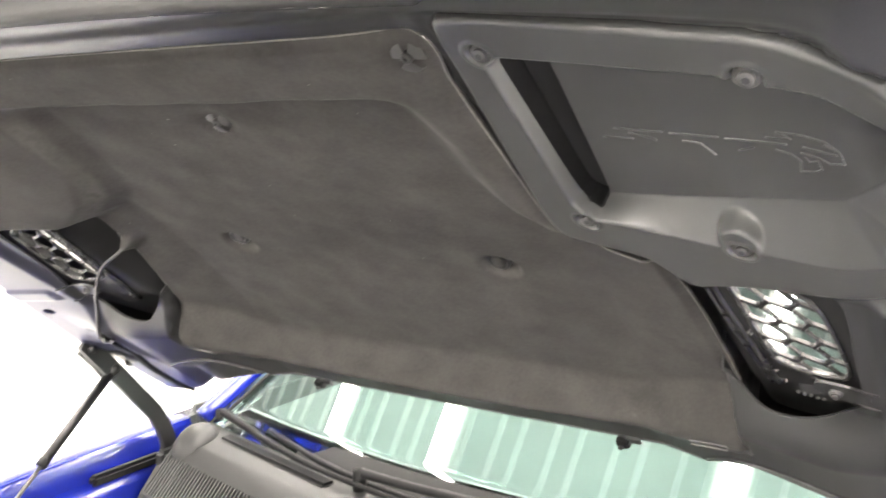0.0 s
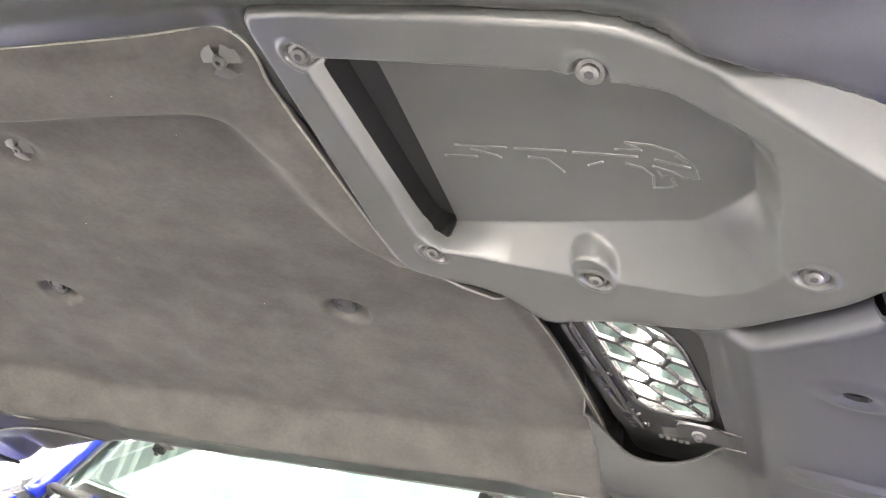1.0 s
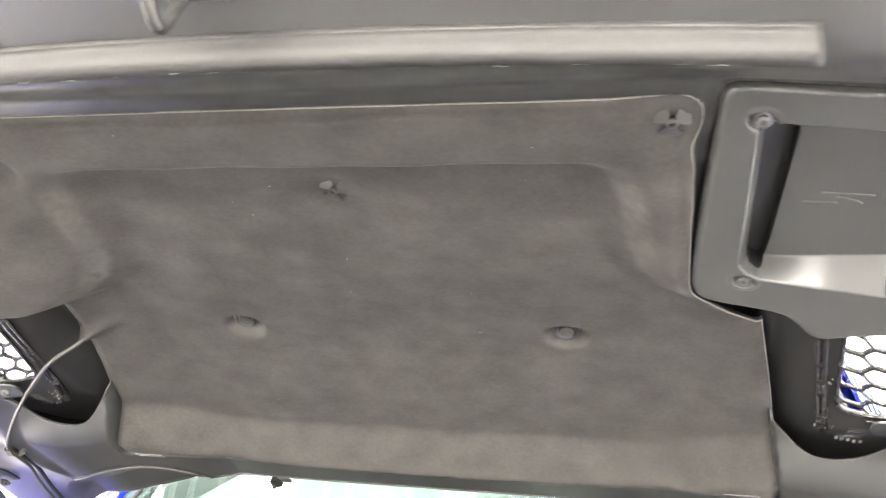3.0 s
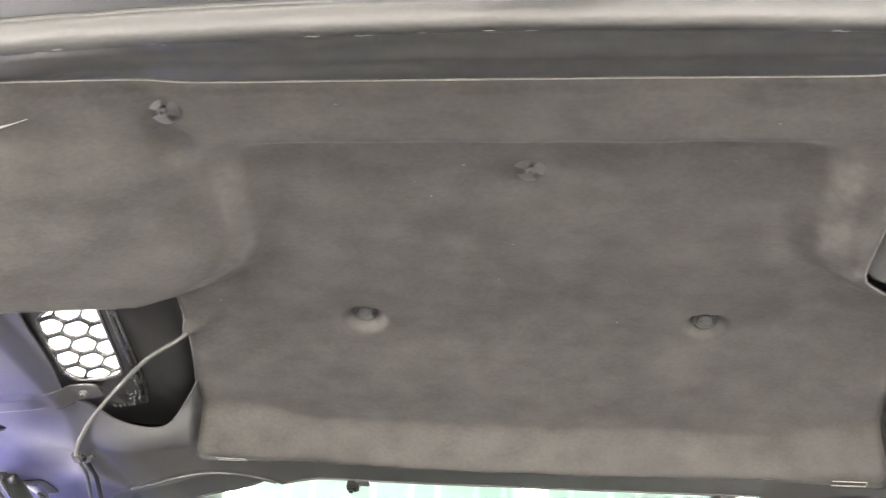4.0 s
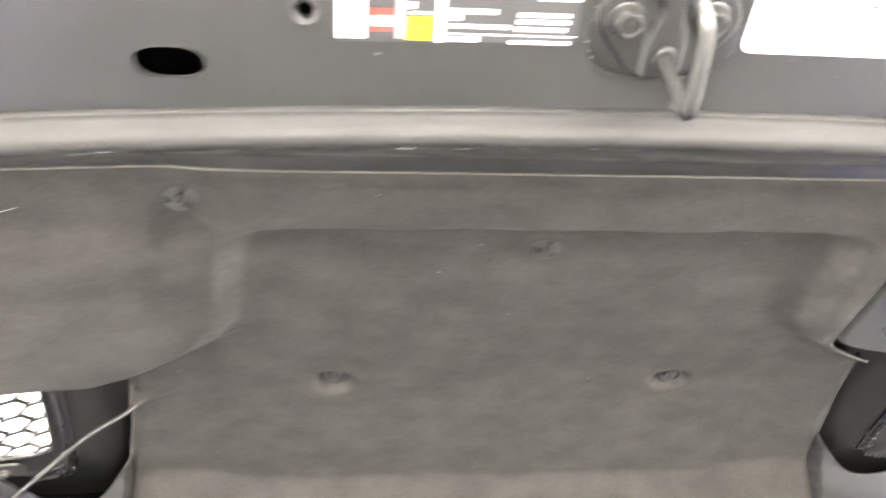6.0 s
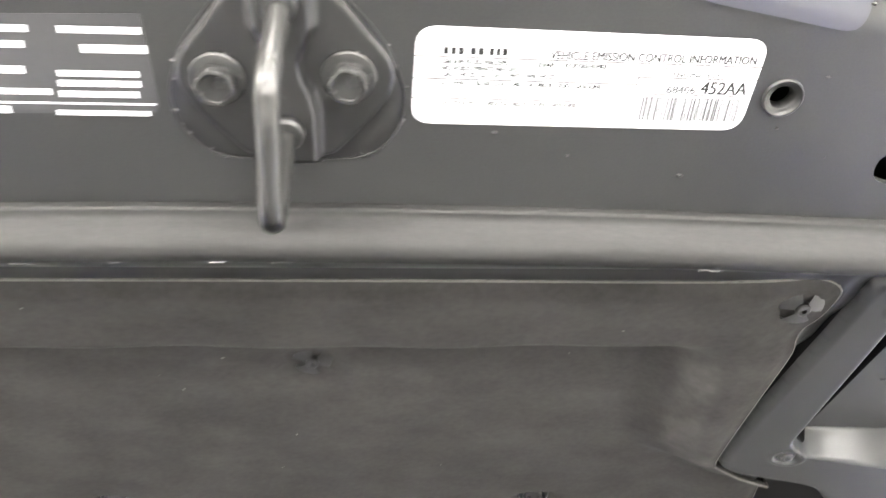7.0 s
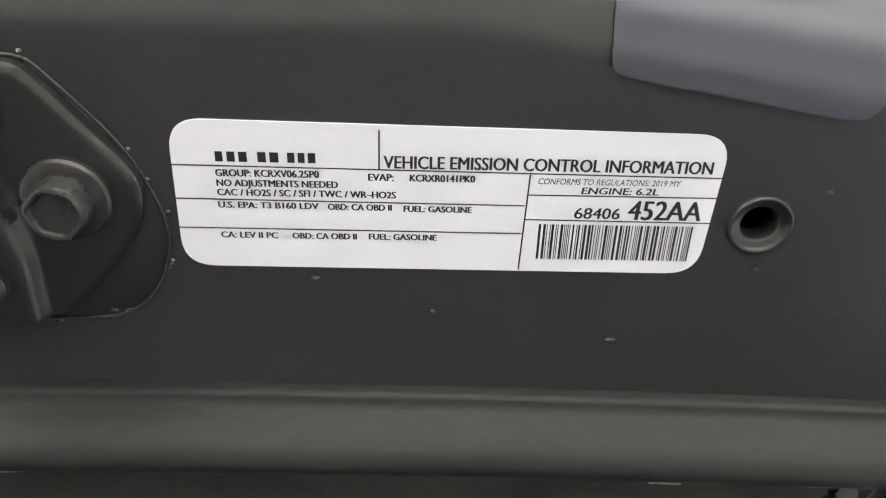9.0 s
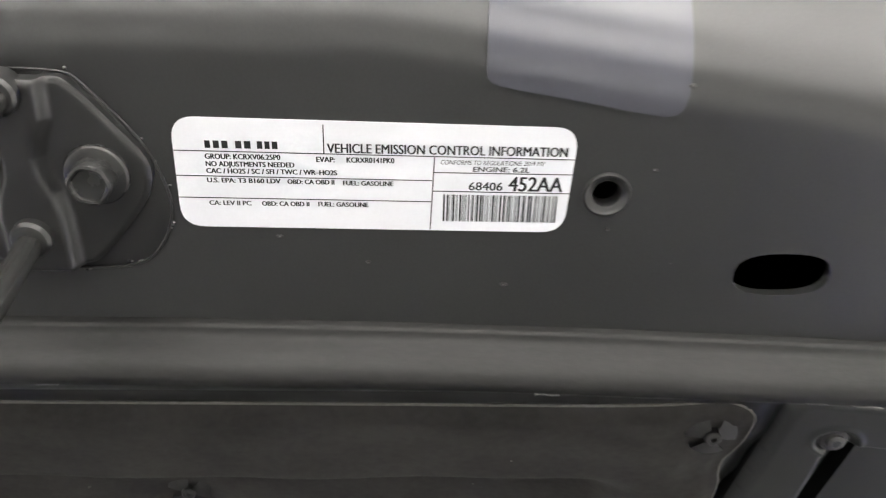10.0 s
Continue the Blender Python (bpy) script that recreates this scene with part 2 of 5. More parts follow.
def part(name, me, parent, label="", o=None):
    """One mesh under a thing or a part; the mesh is in the thing's frame."""
    o = ORIGIN[parent.name] if o is None else o
    ob = new(name, at_origin(me, o))
    ob.parent = parent
    ORIGIN[ob.name] = Vector(o)
    if label:
        tagged(ob, label)
    return ob


def whole(name, me, o, label, category, group="", kind="", base=HOOD):
    ob = new(name, at_origin(me, o))
    ob.matrix_world = base @ Matrix.Translation(o)
    ORIGIN[ob.name] = Vector(o)
    return tagged(ob, label, category, group, kind)


def from_bm(name, bm, m, smooth=True, angle=35):
    bmesh.ops.recalc_face_normals(bm, faces=bm.faces[:])
    for e in bm.edges:
        if len(e.link_faces) == 2 and e.calc_face_angle(0) > radians(angle):
            e.smooth = False
    for f in bm.faces:
        f.smooth = smooth
    me = bpy.data.meshes.new(name)
    bm.to_mesh(me)
    bm.free()
    me.materials.append(m)
    return me


def box_bm(bm, c, s, bevel=0.0, turn=None):
    r = bmesh.ops.create_cube(bm, size=1)
    mt = Matrix.Translation(c) @ (turn or Matrix()) @ Matrix.Diagonal((*s, 1))
    bmesh.ops.transform(bm, matrix=mt, verts=r["verts"])
    if bevel:
        es = list({e for v in r["verts"] for e in v.link_edges})
        bmesh.ops.bevel(bm, geom=es, offset=bevel, segments=2, affect="EDGES")


def box_mesh(name, c, s, m, bevel=0.0, turn=None):
    bm = bmesh.new()
    box_bm(bm, c, s, bevel, turn)
    return from_bm(name, bm, m)


def tube_mesh(name, pts, radius, m, sides=10, smooth_path=6, taper=None):
    """A round rod along a smooth line through the points."""
    P = [Vector(p) for p in pts]
    if smooth_path > 1 and len(P) > 2:
        out = []
        for i in range(len(P) - 1):
            p0, p1, p2, p3 = P[max(i - 1, 0)], P[i], P[i + 1], P[min(i + 2, len(P) - 1)]
            for s in range(smooth_path):
                t = s / smooth_path
                out.append(0.5 * ((2 * p1) + (p2 - p0) * t + (2 * p0 - 5 * p1 + 4 * p2 - p3) * t * t + (3 * p1 - p0 - 3 * p2 + p3) * t ** 3))
        P = out + [P[-1]]
    V, F = [], []
    ref = None
    for i, p in enumerate(P):
        d = (P[min(i + 1, len(P) - 1)] - P[max(i - 1, 0)]).normalized()
        if ref is None:
            ref = d.orthogonal().normalized()
        u = (ref - d * ref.dot(d)).normalized()
        ref = u
        w = d.cross(u)
        r = radius if taper is None else radius * taper(i / (len(P) - 1))
        for k in range(sides):
            a = 2 * math.pi * k / sides
            V.append(p + (u * math.cos(a) + w * math.sin(a)) * r)
    for i in range(len(P) - 1):
        for k in range(sides):
            a, b = i * sides + k, i * sides + (k + 1) % sides
            F.append((a, b, b + sides, a + sides))
    F.append(tuple(range(sides))[::-1])
    F.append(tuple(range(len(V) - sides, len(V))))
    return raw_mesh(name, V, F, [m])


def lathe(name, profile, m, n=24, hexed=False):
    """A turned piece about the y axis, from (radius, y) pairs, facing -y."""
    V, F = [], []
    for r, y in profile:
        for k in range(n):
            a = 2 * math.pi * (k + 0.5) / n
            q = r * (0.3 + 0.7 * 0.91 / math.cos((a + 0.2) % (math.pi / 3) - math.pi / 6)) if hexed else r
            V.append((q * math.cos(a), y, q * math.sin(a)))
    for i in range(len(profile) - 1):
        for k in range(n):
            a, b = i * n + k, i * n + (k + 1) % n
            F.append((a, b, b + n, a + n))
    F.append(tuple(range(len(V) - n, len(V))))
    bm = bmesh.new()
    vs = [bm.verts.new(v) for v in V]
    for f in F:
        bm.faces.new([vs[i] for i in f])
    return from_bm(name, bm, m, True, 30)


def text_mesh(name, body, x, base, width, height, m, y, shear=0.0, bold=0.0):
    """Letters fitted to a width and a capital height, on a plane that faces -y."""
    cu = bpy.data.curves.new(name, "FONT")
    cu.body, cu.size, cu.shear, cu.resolution_u = body, 1.0, shear, 3
    ob = bpy.data.objects.new(name, cu)
    scene.collection.objects.link(ob)
    bpy.context.view_layer.update()
    me = bpy.data.meshes.new_from_object(ob.evaluated_get(bpy.context.evaluated_depsgraph_get()))
    bpy.data.objects.remove(ob)
    co = np.empty(len(me.vertices) * 3)
    me.vertices.foreach_get("co", co)
    co = co.reshape(-1, 3)
    lo, hi = co.min(0), co.max(0)
    out = np.stack([x + (co[:, 0] - lo[0]) / (hi[0] - lo[0]) * width, np.full(len(co), y), base + co[:, 1] / 0.73 * height], 1)
    faces = [tuple(p.vertices) for p in me.polygons]
    bpy.data.meshes.remove(me)
    V, F = [], []
    for k in range(3 if bold else 1):
        F += [tuple(i + len(V) for i in f) for f in faces]
        V += [(p[0] + (k - 1) * bold * height * (1 if bold else 0), p[1] - 0.00002 * k, p[2]) for p in out]
    return raw_mesh(name, V, F, [m], False)


def flat_rects(name, rects, m, y, thick=0.0):
    """Flat printed bars (x0, z0, x1, z1)."""
    V, F = [], []
    for a, b, c, d in rects:
        i = len(V)
        V += [(a, y, b), (c, y, b), (c, y, d), (a, y, d)]
        F.append((i, i + 1, i + 2, i + 3))
    return raw_mesh(name, V, F, [m], False)


# ---- the hood's shape ----
def lean(x, z):
    return -0.082 - 0.255 * (z - 0.154) - 0.174 * (np.maximum(np.abs(x), 0.30) - 0.358)


def front_line(x):
    return 0.567 - 0.165 * np.maximum(0, np.abs(x) - 0.13)


HOLES = [ellipse(-0.276, 0.4855, 0.0202, 0.0102, 24, 0.75), ellipse(0.2807, 0.4838, 0.0185, 0.0093, 24, 0.75)]
HOLES += [ellipse(s * 0.441, 0.485, 0.0205, 0.0105, 24, 0.75) for s in (-1, 1)]
HOLES += [ellipse(0.2105, 0.5175, 0.0074, 0.0074, 28), ellipse(-0.198, 0.5205, 0.0074, 0.0074, 28)]
HOLES += [ellipse(s * 0.669, -0.148, 0.0110, 0.0090, 20) for s in (-1, 1)]
HOLES += [rounded([(0.34, 0.357), (0.455, 0.357), (0.44, 0.143), (0.34, 0.143)], 1)]
HOLES += [ellipse(0.637, 0.078, 0.0085, 0.0055, 16), ellipse(-0.652, 0.055, 0.0085, 0.0055, 16), ellipse(0.645, 0.178, 0.0045, 0.0035, 12)]
VENT_R = rounded([(0.35, 0.10), (0.45, 0.112), (0.535, 0.112), (0.546, 0.09), (0.543, 0.0), (0.545, -0.075), (0.546, -0.098), (0.525, -0.133),
                  (0.496, -0.150), (0.460, -0.157), (0.436, -0.148), (0.413, -0.120), (0.39, -0.09), (0.37, -0.04)], 2)
VENT_L = rounded([(-0.34, 0.07), (-0.37, -0.02), (-0.40, -0.09), (-0.425, -0.128), (-0.452, -0.163), (-0.474, -0.169), (-0.511, -0.160), (-0.536, -0.147),
                  (-0.556, -0.127), (-0.567, -0.10), (-0.563, -0.07), (-0.552, -0.0), (-0.545, 0.072), (-0.53, 0.10), (-0.40, 0.10)], 2)


PAD = rounded([(-0.548, 0.372), (-0.535, 0.386), (-0.515, 0.389), (-0.42, 0.381), (-0.319, 0.372), (-0.293, 0.368), (-0.267, 0.3655), (-0.1, 0.366), (0.1, 0.366), (0.236, 0.365), (0.28, 0.367), (0.302, 0.369), (0.315, 0.362),
               (0.3165, 0.345), (0.3130, 0.330), (0.3095, 0.318), (0.3095, 0.305), (0.312, 0.293), (0.312, 0.223), (0.313, 0.15), (0.314, 0.125), (0.324, 0.10), (0.341, 0.085), (0.365, 0.077), (0.382, 0.071),
               (0.387, 0.035), (0.396, -0.02), (0.405, -0.078), (0.412, -0.13), (0.424, -0.205), (0.429, -0.244), (0.415, -0.250), (0.36, -0.266), (0.28, -0.280), (0.15, -0.285), (0.0, -0.287), (-0.15, -0.286), (-0.28, -0.281), (-0.36, -0.260), (-0.42, -0.240), (-0.434, -0.230),
               (-0.433, -0.20), (-0.427, -0.142), (-0.412, -0.07), (-0.402, -0.006), (-0.395, 0.045), (-0.397, 0.057), (-0.413, 0.060), (-0.461, 0.071), (-0.539, 0.079), (-0.60, 0.088), (-0.64, 0.11),
               (-0.655, 0.17), (-0.652, 0.25), (-0.625, 0.305), (-0.58, 0.35)], 2)
COVER = rounded([(0.326, 0.362), (0.329, 0.378), (0.342, 0.3835), (0.432, 0.382), (0.49, 0.380), (0.535, 0.3775), (0.557, 0.367), (0.576, 0.356), (0.590, 0.350), (0.612, 0.3455), (0.640, 0.334), (0.664, 0.312), (0.672, 0.27),
                 (0.664, 0.215), (0.647, 0.192), (0.63, 0.171), (0.60, 0.146), (0.566, 0.118), (0.535, 0.106), (0.488, 0.098), (0.452, 0.084), (0.433, 0.073), (0.419, 0.077), (0.409, 0.092), (0.393, 0.109), (0.345, 0.111),
                 (0.321, 0.116), (0.3135, 0.135), (0.316, 0.20), (0.321, 0.278), (0.325, 0.333)], 2)


def panel_y(x, z, d=None):
    y = lean(x, z)
    a = np.abs(x)
    y = y - 0.046 * (1 - sm(-0.20, -0.12, z)) * sm(0.670, 0.500, a)
    y = y - 0.012 * sm(0.555, 0.578, a) * sm(0.42, 0.36, z) * sm(-0.36, -0.26, z)
    arch = -0.277 - np.where(a < 0.44, 8.0, 3.5) * (a - 0.44) ** 2
    below = arch - z
    y = y + (0.45 * np.clip(below, 0, 0.05) - 0.0025 * np.exp(-(below / 0.004) ** 2)) * sm(0.32, 0.37, a) * sm(0.66, 0.60, a)
    bead = sm(0.019, 0.012, np.abs(z + 0.091 - 0.05 * (a - 0.66))) * sm(0.585, 0.605, a) * sm(0.70, 0.68, a)
    y = y - 0.0045 * bead
    for poly in (PAD, COVER):
        gap = nearest(x, z, poly)[0]
        within = inside(x, z, poly)
        deep = np.where(within, gap, -gap)
        y = y + (0.042 + 0.048 * sm(-0.05, -0.12, z)) * (sm(0.0, 0.010, deep) if poly is PAD else sm(-0.001 - 0.009 * sm(0.560, 0.585, x), 0.009 - 0.004 * sm(0.560, 0.585, x), deep))
        high = sm(0.105, 0.125, z)
        y = y + (0.001 if poly is PAD else 0.003 + 0.009 * sm(0.33, 0.24, z)) * high * np.where(within, 1 - sm(0.004, 0.016, gap), sm(0.014, 0.004, gap))
    y = y + 0.004 * sm(0.105, 0.125, z) * sm(0.350, 0.320, z) * sm(0.298, 0.304, x) * sm(0.338, 0.330, x)
    y = y + 0.030 * sm(0.300, 0.312, x) * sm(0.440, 0.428, x) * sm(0.055, 0.066, z) * sm(0.128, 0.118, z)
    w = sm(0.378, 0.434, z)
    y = y * (1 - w) - (0.1855 + 0.02 * sm(0.45, 0.70, a)) * w
    e = np.maximum(0, z - front_line(x))
    y = y + np.where(e < 0.026, 23 * e * e, 0.01555 + 1.196 * (e - 0.026))
    edge_x = np.interp(z, [-0.45, -0.285, -0.142, -0.09, -0.04, 0.15], [0.747, 0.730, 0.696, 0.681, 0.668, 0.676])
    y = y + 0.75 * np.maximum(0, a - edge_x) * sm(edge_x, edge_x + 0.015, a)
    for cx, cz in ((0.637, 0.078), (-0.652, 0.055)):
        r = np.hypot((x - cx) * 0.7, z - cz)
        y = y - 0.003 * sm(0.022, 0.010, r) + 0.003 * sm(0.012, 0.006, r)
    return y


side = [(0.30, -0.333), (0.350, -0.338), (0.385, -0.364), (0.413, -0.380), (0.455, -0.390), (0.51, -0.405), (0.57, -0.440), (0.63, -0.482), (0.69, -0.512), (0.765, -0.505), (0.795, -0.43), (0.788, -0.33), (0.765, -0.19), (0.745, -0.05), (0.728, 0.15), (0.725, 0.36), (0.715, 0.46), (0.68, 0.512)]
def hood_outline(past):
    return rounded(side + [(x, float(front_line(x)) + past) for x in (0.6, 0.45, 0.3, 0.15, 0.0, -0.15, -0.3, -0.45, -0.6)] + [(-x, z) for x, z in side[::-1]] + [(-0.18, -0.338), (0.0, -0.336), (0.18, -0.336)], 2)


PANEL, SKIN = hood_outline(0.049), hood_outline(0.101)

hood = thing("car_hood", (0, 0, 0), "raised car hood with grey inner panel and blue overspray", "car hood")
part("inner_panel", sheet("inner_panel", PANEL, panel_y, 0.0030, HOLES + [VENT_R, VENT_L], 0.06, 0.004, (M_PANEL,)), hood, "dark grey pressed sheet-steel inner panel")
hem = [(float(x), float(panel_y(x, z)) + 0.0005, float(z)) for x, z in PANEL]
part("hem", tube_mesh("hem", hem + hem[:1], 0.0021, M_PANEL, 8, 1), hood, "folded hem round the panel")


def skin_y(x, z, d=None):
    y = lean(x, z) - 0.022 * (1 - sm(-0.31, -0.23, z)) + 0.055 - 0.05 * sm(0.40, 0.5, z)
    e = np.maximum(0, z - front_line(x))
    return y + np.where(e < 0.026, 23 * e * e, 0.01555 + 1.196 * (e - 0.026)) - 0.03 * sm(0.60, 0.70, np.abs(x)) + 0.9 * np.maximum(0, np.abs(x) - 0.67)


def shrunk(poly, k):
    c = poly.mean(0)
    return c + (poly - c) * k


GRILLE_R = rounded([(0.450, 0.088), (0.480, 0.092), (0.508, 0.088), (0.522, 0.068), (0.529, 0.020), (0.535, -0.045), (0.532, -0.066), (0.520, -0.074), (0.489, -0.077), (0.472, -0.070), (0.464, -0.055), (0.456, 0.040)], 2)
GRILLE_L = rounded([(-0.541, 0.048), (-0.522, 0.068), (-0.496, 0.074), (-0.466, 0.074), (-0.470, 0.050), (-0.488, -0.060), (-0.494, -0.076), (-0.508, -0.084), (-0.546, -0.084), (-0.556, -0.072), (-0.558, -0.045)], 2)
part("outer_skin", sheet("outer_skin", shrunk(SKIN, 0.998), skin_y, 0.012, [shrunk(GRILLE_R, 1.74) - (0.0, 0.045), shrunk(GRILLE_L, 1.74) - (0.012, 0.045)], 0.002, 0.002, (M_HOODTOP,)), hood, "satin black outer skin")
part("skin_underside", sheet("skin_underside", shrunk(SKIN, 0.996), lambda x, z, d: skin_y(x, z) - 0.003, 0.012, [shrunk(GRILLE_R, 1.76) - (0.0, 0.045), shrunk(GRILLE_L, 1.76) - (0.012, 0.045)], 0.001, 0.001, (M_BLACK,)), hood, "dark underside of the outer skin")

# bright cut edges of the two vent openings
for poly in (VENT_R, VENT_L):
    rim = [(float(x), float(panel_y(x, z)) + 0.001, float(z)) for x, z in poly]
    part("cut_edge", tube_mesh("cut_edge", rim + rim[:1], 0.0012, M_PANEL, 6, 1), hood, "rounded edge of the vent opening")

# black backing added behind the drain holes so that they look dark
for s in (-1, 1):
    box = sheet("hole_backing", ellipse(s * 0.669, -0.148, 0.026, 0.022, 20), lambda x, z, d: panel_y(x, z) + 0.010 - 0.009 * sm(0.006, 0.0, d), 0.004, (), 0.002, 0.002, (M_BLACK,))
    part("hole_backing", box, hood, "added black backing behind the drain hole")

# bright bead along the pressed arches
for s in (-1, 1):
    arch = [(s * a, -0.277 - (8.0 if a < 0.44 else 3.5) * (a - 0.44) ** 2) for a in np.linspace(0.358, 0.56, 40)]
    part("arch_bead", tube_mesh("arch_bead", [(x, float(panel_y(x, z)) + 0.0004, z) for x, z in arch], 0.0021, M_PANEL, 8, 1), hood, "rounded bead along the pressed arch")

# rear washer nozzles
for k, px in enumerate((-0.250, 0.248)):
    nz = thing("washer_nozzle", (px, float(panel_y(px, -0.330)), -0.342), "small black washer nozzle under the hood's rear edge", "nozzle", "washer nozzles")
    o = ORIGIN[nz.name]
    part("body", box_mesh("body", (o.x, o.y - 0.004, o.z), (0.017, 0.012, 0.014), M_BLACK, 0.002), nz)
    part("bracket", box_mesh("bracket", (o.x + 0.013, o.y - 0.001, o.z + 0.004), (0.020, 0.004, 0.012), M_COWL, 0.001), nz)
    part("jet", lathe("jet", [(0.0035, 0.0), (0.0035, -0.003), (0.0018, -0.0035)], M_INK, 10), nz, "", (0, 0, 0)).location = (-0.002, -0.010, -0.002)

# ---- insulator pad ----
CLIPS = [("flat", 0.0, 0.244, 10), ("deep", -0.19, 0.0, 90), ("deep", 0.19, 0.0, 75), ("flat", 0.295, 0.346, 25), ("flat", -0.297, 0.340, 10), ("flat", -0.529, 0.369, -10)]


def pad_recess(x, z):
    wide = np.interp(z, [0.035, 0.05, 0.063, 0.082, 0.114, 0.145, 0.18, 0.24, 0.30], [0.62, 0.50, 0.39, 0.335, 0.288, 0.268, 0.259, 0.254, 0.240])
    soft = np.interp(z, [0.035, 0.08, 0.12, 0.16], [1.4, 1.4, 1.2, 1.0])
    return sm(0.308, 0.276, z) * sm(wide + 0.040 * soft, wide - 0.026 * soft, np.abs(x + 0.004))


def pad_y(x, z, d):
    y = lean(x, z) - 0.006
    a = np.abs(x)
    start = -0.224 + 0.058 * sm(0.27, 0.41, a)
    y = y + 0.031 * pad_recess(x, z)
    low = np.maximum(0, -z)
    y = y - 0.155 * (np.sqrt(low * low + 0.0016) - 0.04)
    roll = np.clip((start + 0.014 - z) / 0.072, 0, 1)
    y = y - 0.046 * roll ** 3 * (roll * (6 * roll - 15) + 10)
    y = y + 0.007 * sm(0.022, 0.003, d) * sm(-0.20, -0.24, z)
    left = sm(-0.30, -0.36, x) * sm(0.06, 0.12, z)
    y = y - 0.006 * left * sm(0.33, 0.28, z)
    for kind, cx, cz, turn in CLIPS:
        r = np.hypot(x - cx, z - cz)
        if kind == "deep":
            well = np.hypot(x - cx, z - cz + 0.0075)
            y = y + 0.0125 * sm(0.0275, 0.0125, well) * sm(0.0185, 0.0105, z - cz)
        else:
            y = y + 0.004 * sm(0.030, 0.010, r)
    y = y + 0.003 * sm(0.022, 0.006, np.hypot(x - 0.300, (z - 0.312) * 0.8)) + 0.010 * sm(0.03, 0.008, np.hypot(x + 0.30, z - 0.300))
    y = y + 0.006 * sm(0.012, 0.0, d)
    along = np.clip(((x + 0.404) * 0.070 + (z + 0.0125) * 0.030) / 0.0058, 0, 1)
    y = y - 0.0190 * (1 - along) ** 1.6 * np.exp(-(np.hypot(x + 0.404 - 0.070 * along, z + 0.0125 - 0.030 * along) / 0.0085) ** 2)
    waves = 0.0009 * np.sin(23 * x + 3 * np.sin(17 * z)) * np.sin(19 * z + 1.3) + 0.0005 * np.sin(61 * x + 40 * z) + 0.0004 * np.sin(47 * z - 55 * x + 2)
    return y + waves * sm(0, 0.03, d)


def on_pad(x, z, off=0.0):
    px, pz = np.array([x]), np.array([z])
    return (x, float(pad_y(px, pz, nearest(px, pz, PAD)[0])[0]) + off, z)


pad = thing("hood_insulator", (0, 0, 0), "worn grey felt insulation pad clipped under the hood", "insulation pad")
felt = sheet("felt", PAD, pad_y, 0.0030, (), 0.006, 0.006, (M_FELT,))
fx = np.empty(len(felt.vertices) * 3)
felt.vertices.foreach_get("co", fx)
fx = fx.reshape(-1, 3)
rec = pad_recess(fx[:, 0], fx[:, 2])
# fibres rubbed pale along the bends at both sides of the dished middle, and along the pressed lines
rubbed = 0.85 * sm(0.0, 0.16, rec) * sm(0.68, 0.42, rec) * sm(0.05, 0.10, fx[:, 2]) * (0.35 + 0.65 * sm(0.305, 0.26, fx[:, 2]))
# crescents below the sunk clips paint the light on their pits' lips
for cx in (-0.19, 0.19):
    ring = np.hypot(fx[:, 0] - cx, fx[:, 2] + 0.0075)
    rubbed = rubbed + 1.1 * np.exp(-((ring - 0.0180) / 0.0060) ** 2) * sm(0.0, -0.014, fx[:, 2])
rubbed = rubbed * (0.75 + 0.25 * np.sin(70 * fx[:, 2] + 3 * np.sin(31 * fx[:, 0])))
felt.attributes.new("wear_light", "FLOAT", "POINT").data.foreach_set("value", 1.2 * rubbed)
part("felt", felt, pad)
rimline = [(float(x), float(pad_y(np.array([x]), np.array([z]), np.array([0.0]))[0]) + 0.001, float(z)) for x, z in PAD]
part("bound_edge", tube_mesh("bound_edge", rimline + rimline[:1], 0.0011, M_FELTEDGE, 6, 1), pad, "pale pressed felt edge")
# crescent scratch and heat-staked tags
sx = np.linspace(-0.458, -0.405, 12)
part("scratch", tube_mesh("scratch", [(x, float(pad_y(np.array([x]), np.array([0.3370 + 3.2 * (x + 0.452) ** 2]), np.array([0.05]))[0]), 0.3370 + 3.2 * (x + 0.452) ** 2) for x in sx], 0.0010, M_WHITEMARK, 6, 2,
     lambda t: 0.25 + math.sin(math.pi * min(1, t * 1.25 + 0.02)) * (t < 0.8) + 0.15), pad, "pale crescent scratch")
for tx, tz in ((-0.390, -0.2315), (0.383, -0.2330)):
    for pts in ([(-0.02, 0.0045), (0.02, 0.0045)], [(-0.02, -0.0045), (0.02, -0.0045)], [(0.02, 0.0045), (0.02, -0.0045)]):
        ends = [np.array(p) for p in pts]
        line = [ends[0] + (ends[1] - ends[0]) * k / 8 for k in range(9)]
        part("tag_wire", tube_mesh("tag_wire", [(tx + float(u), on_pad(tx, tz + float(v), -0.0040)[1], tz + float(v)) for u, v in line], 0.0007, M_FELTEDGE, 6, 1), pad, "pale plastic tag")


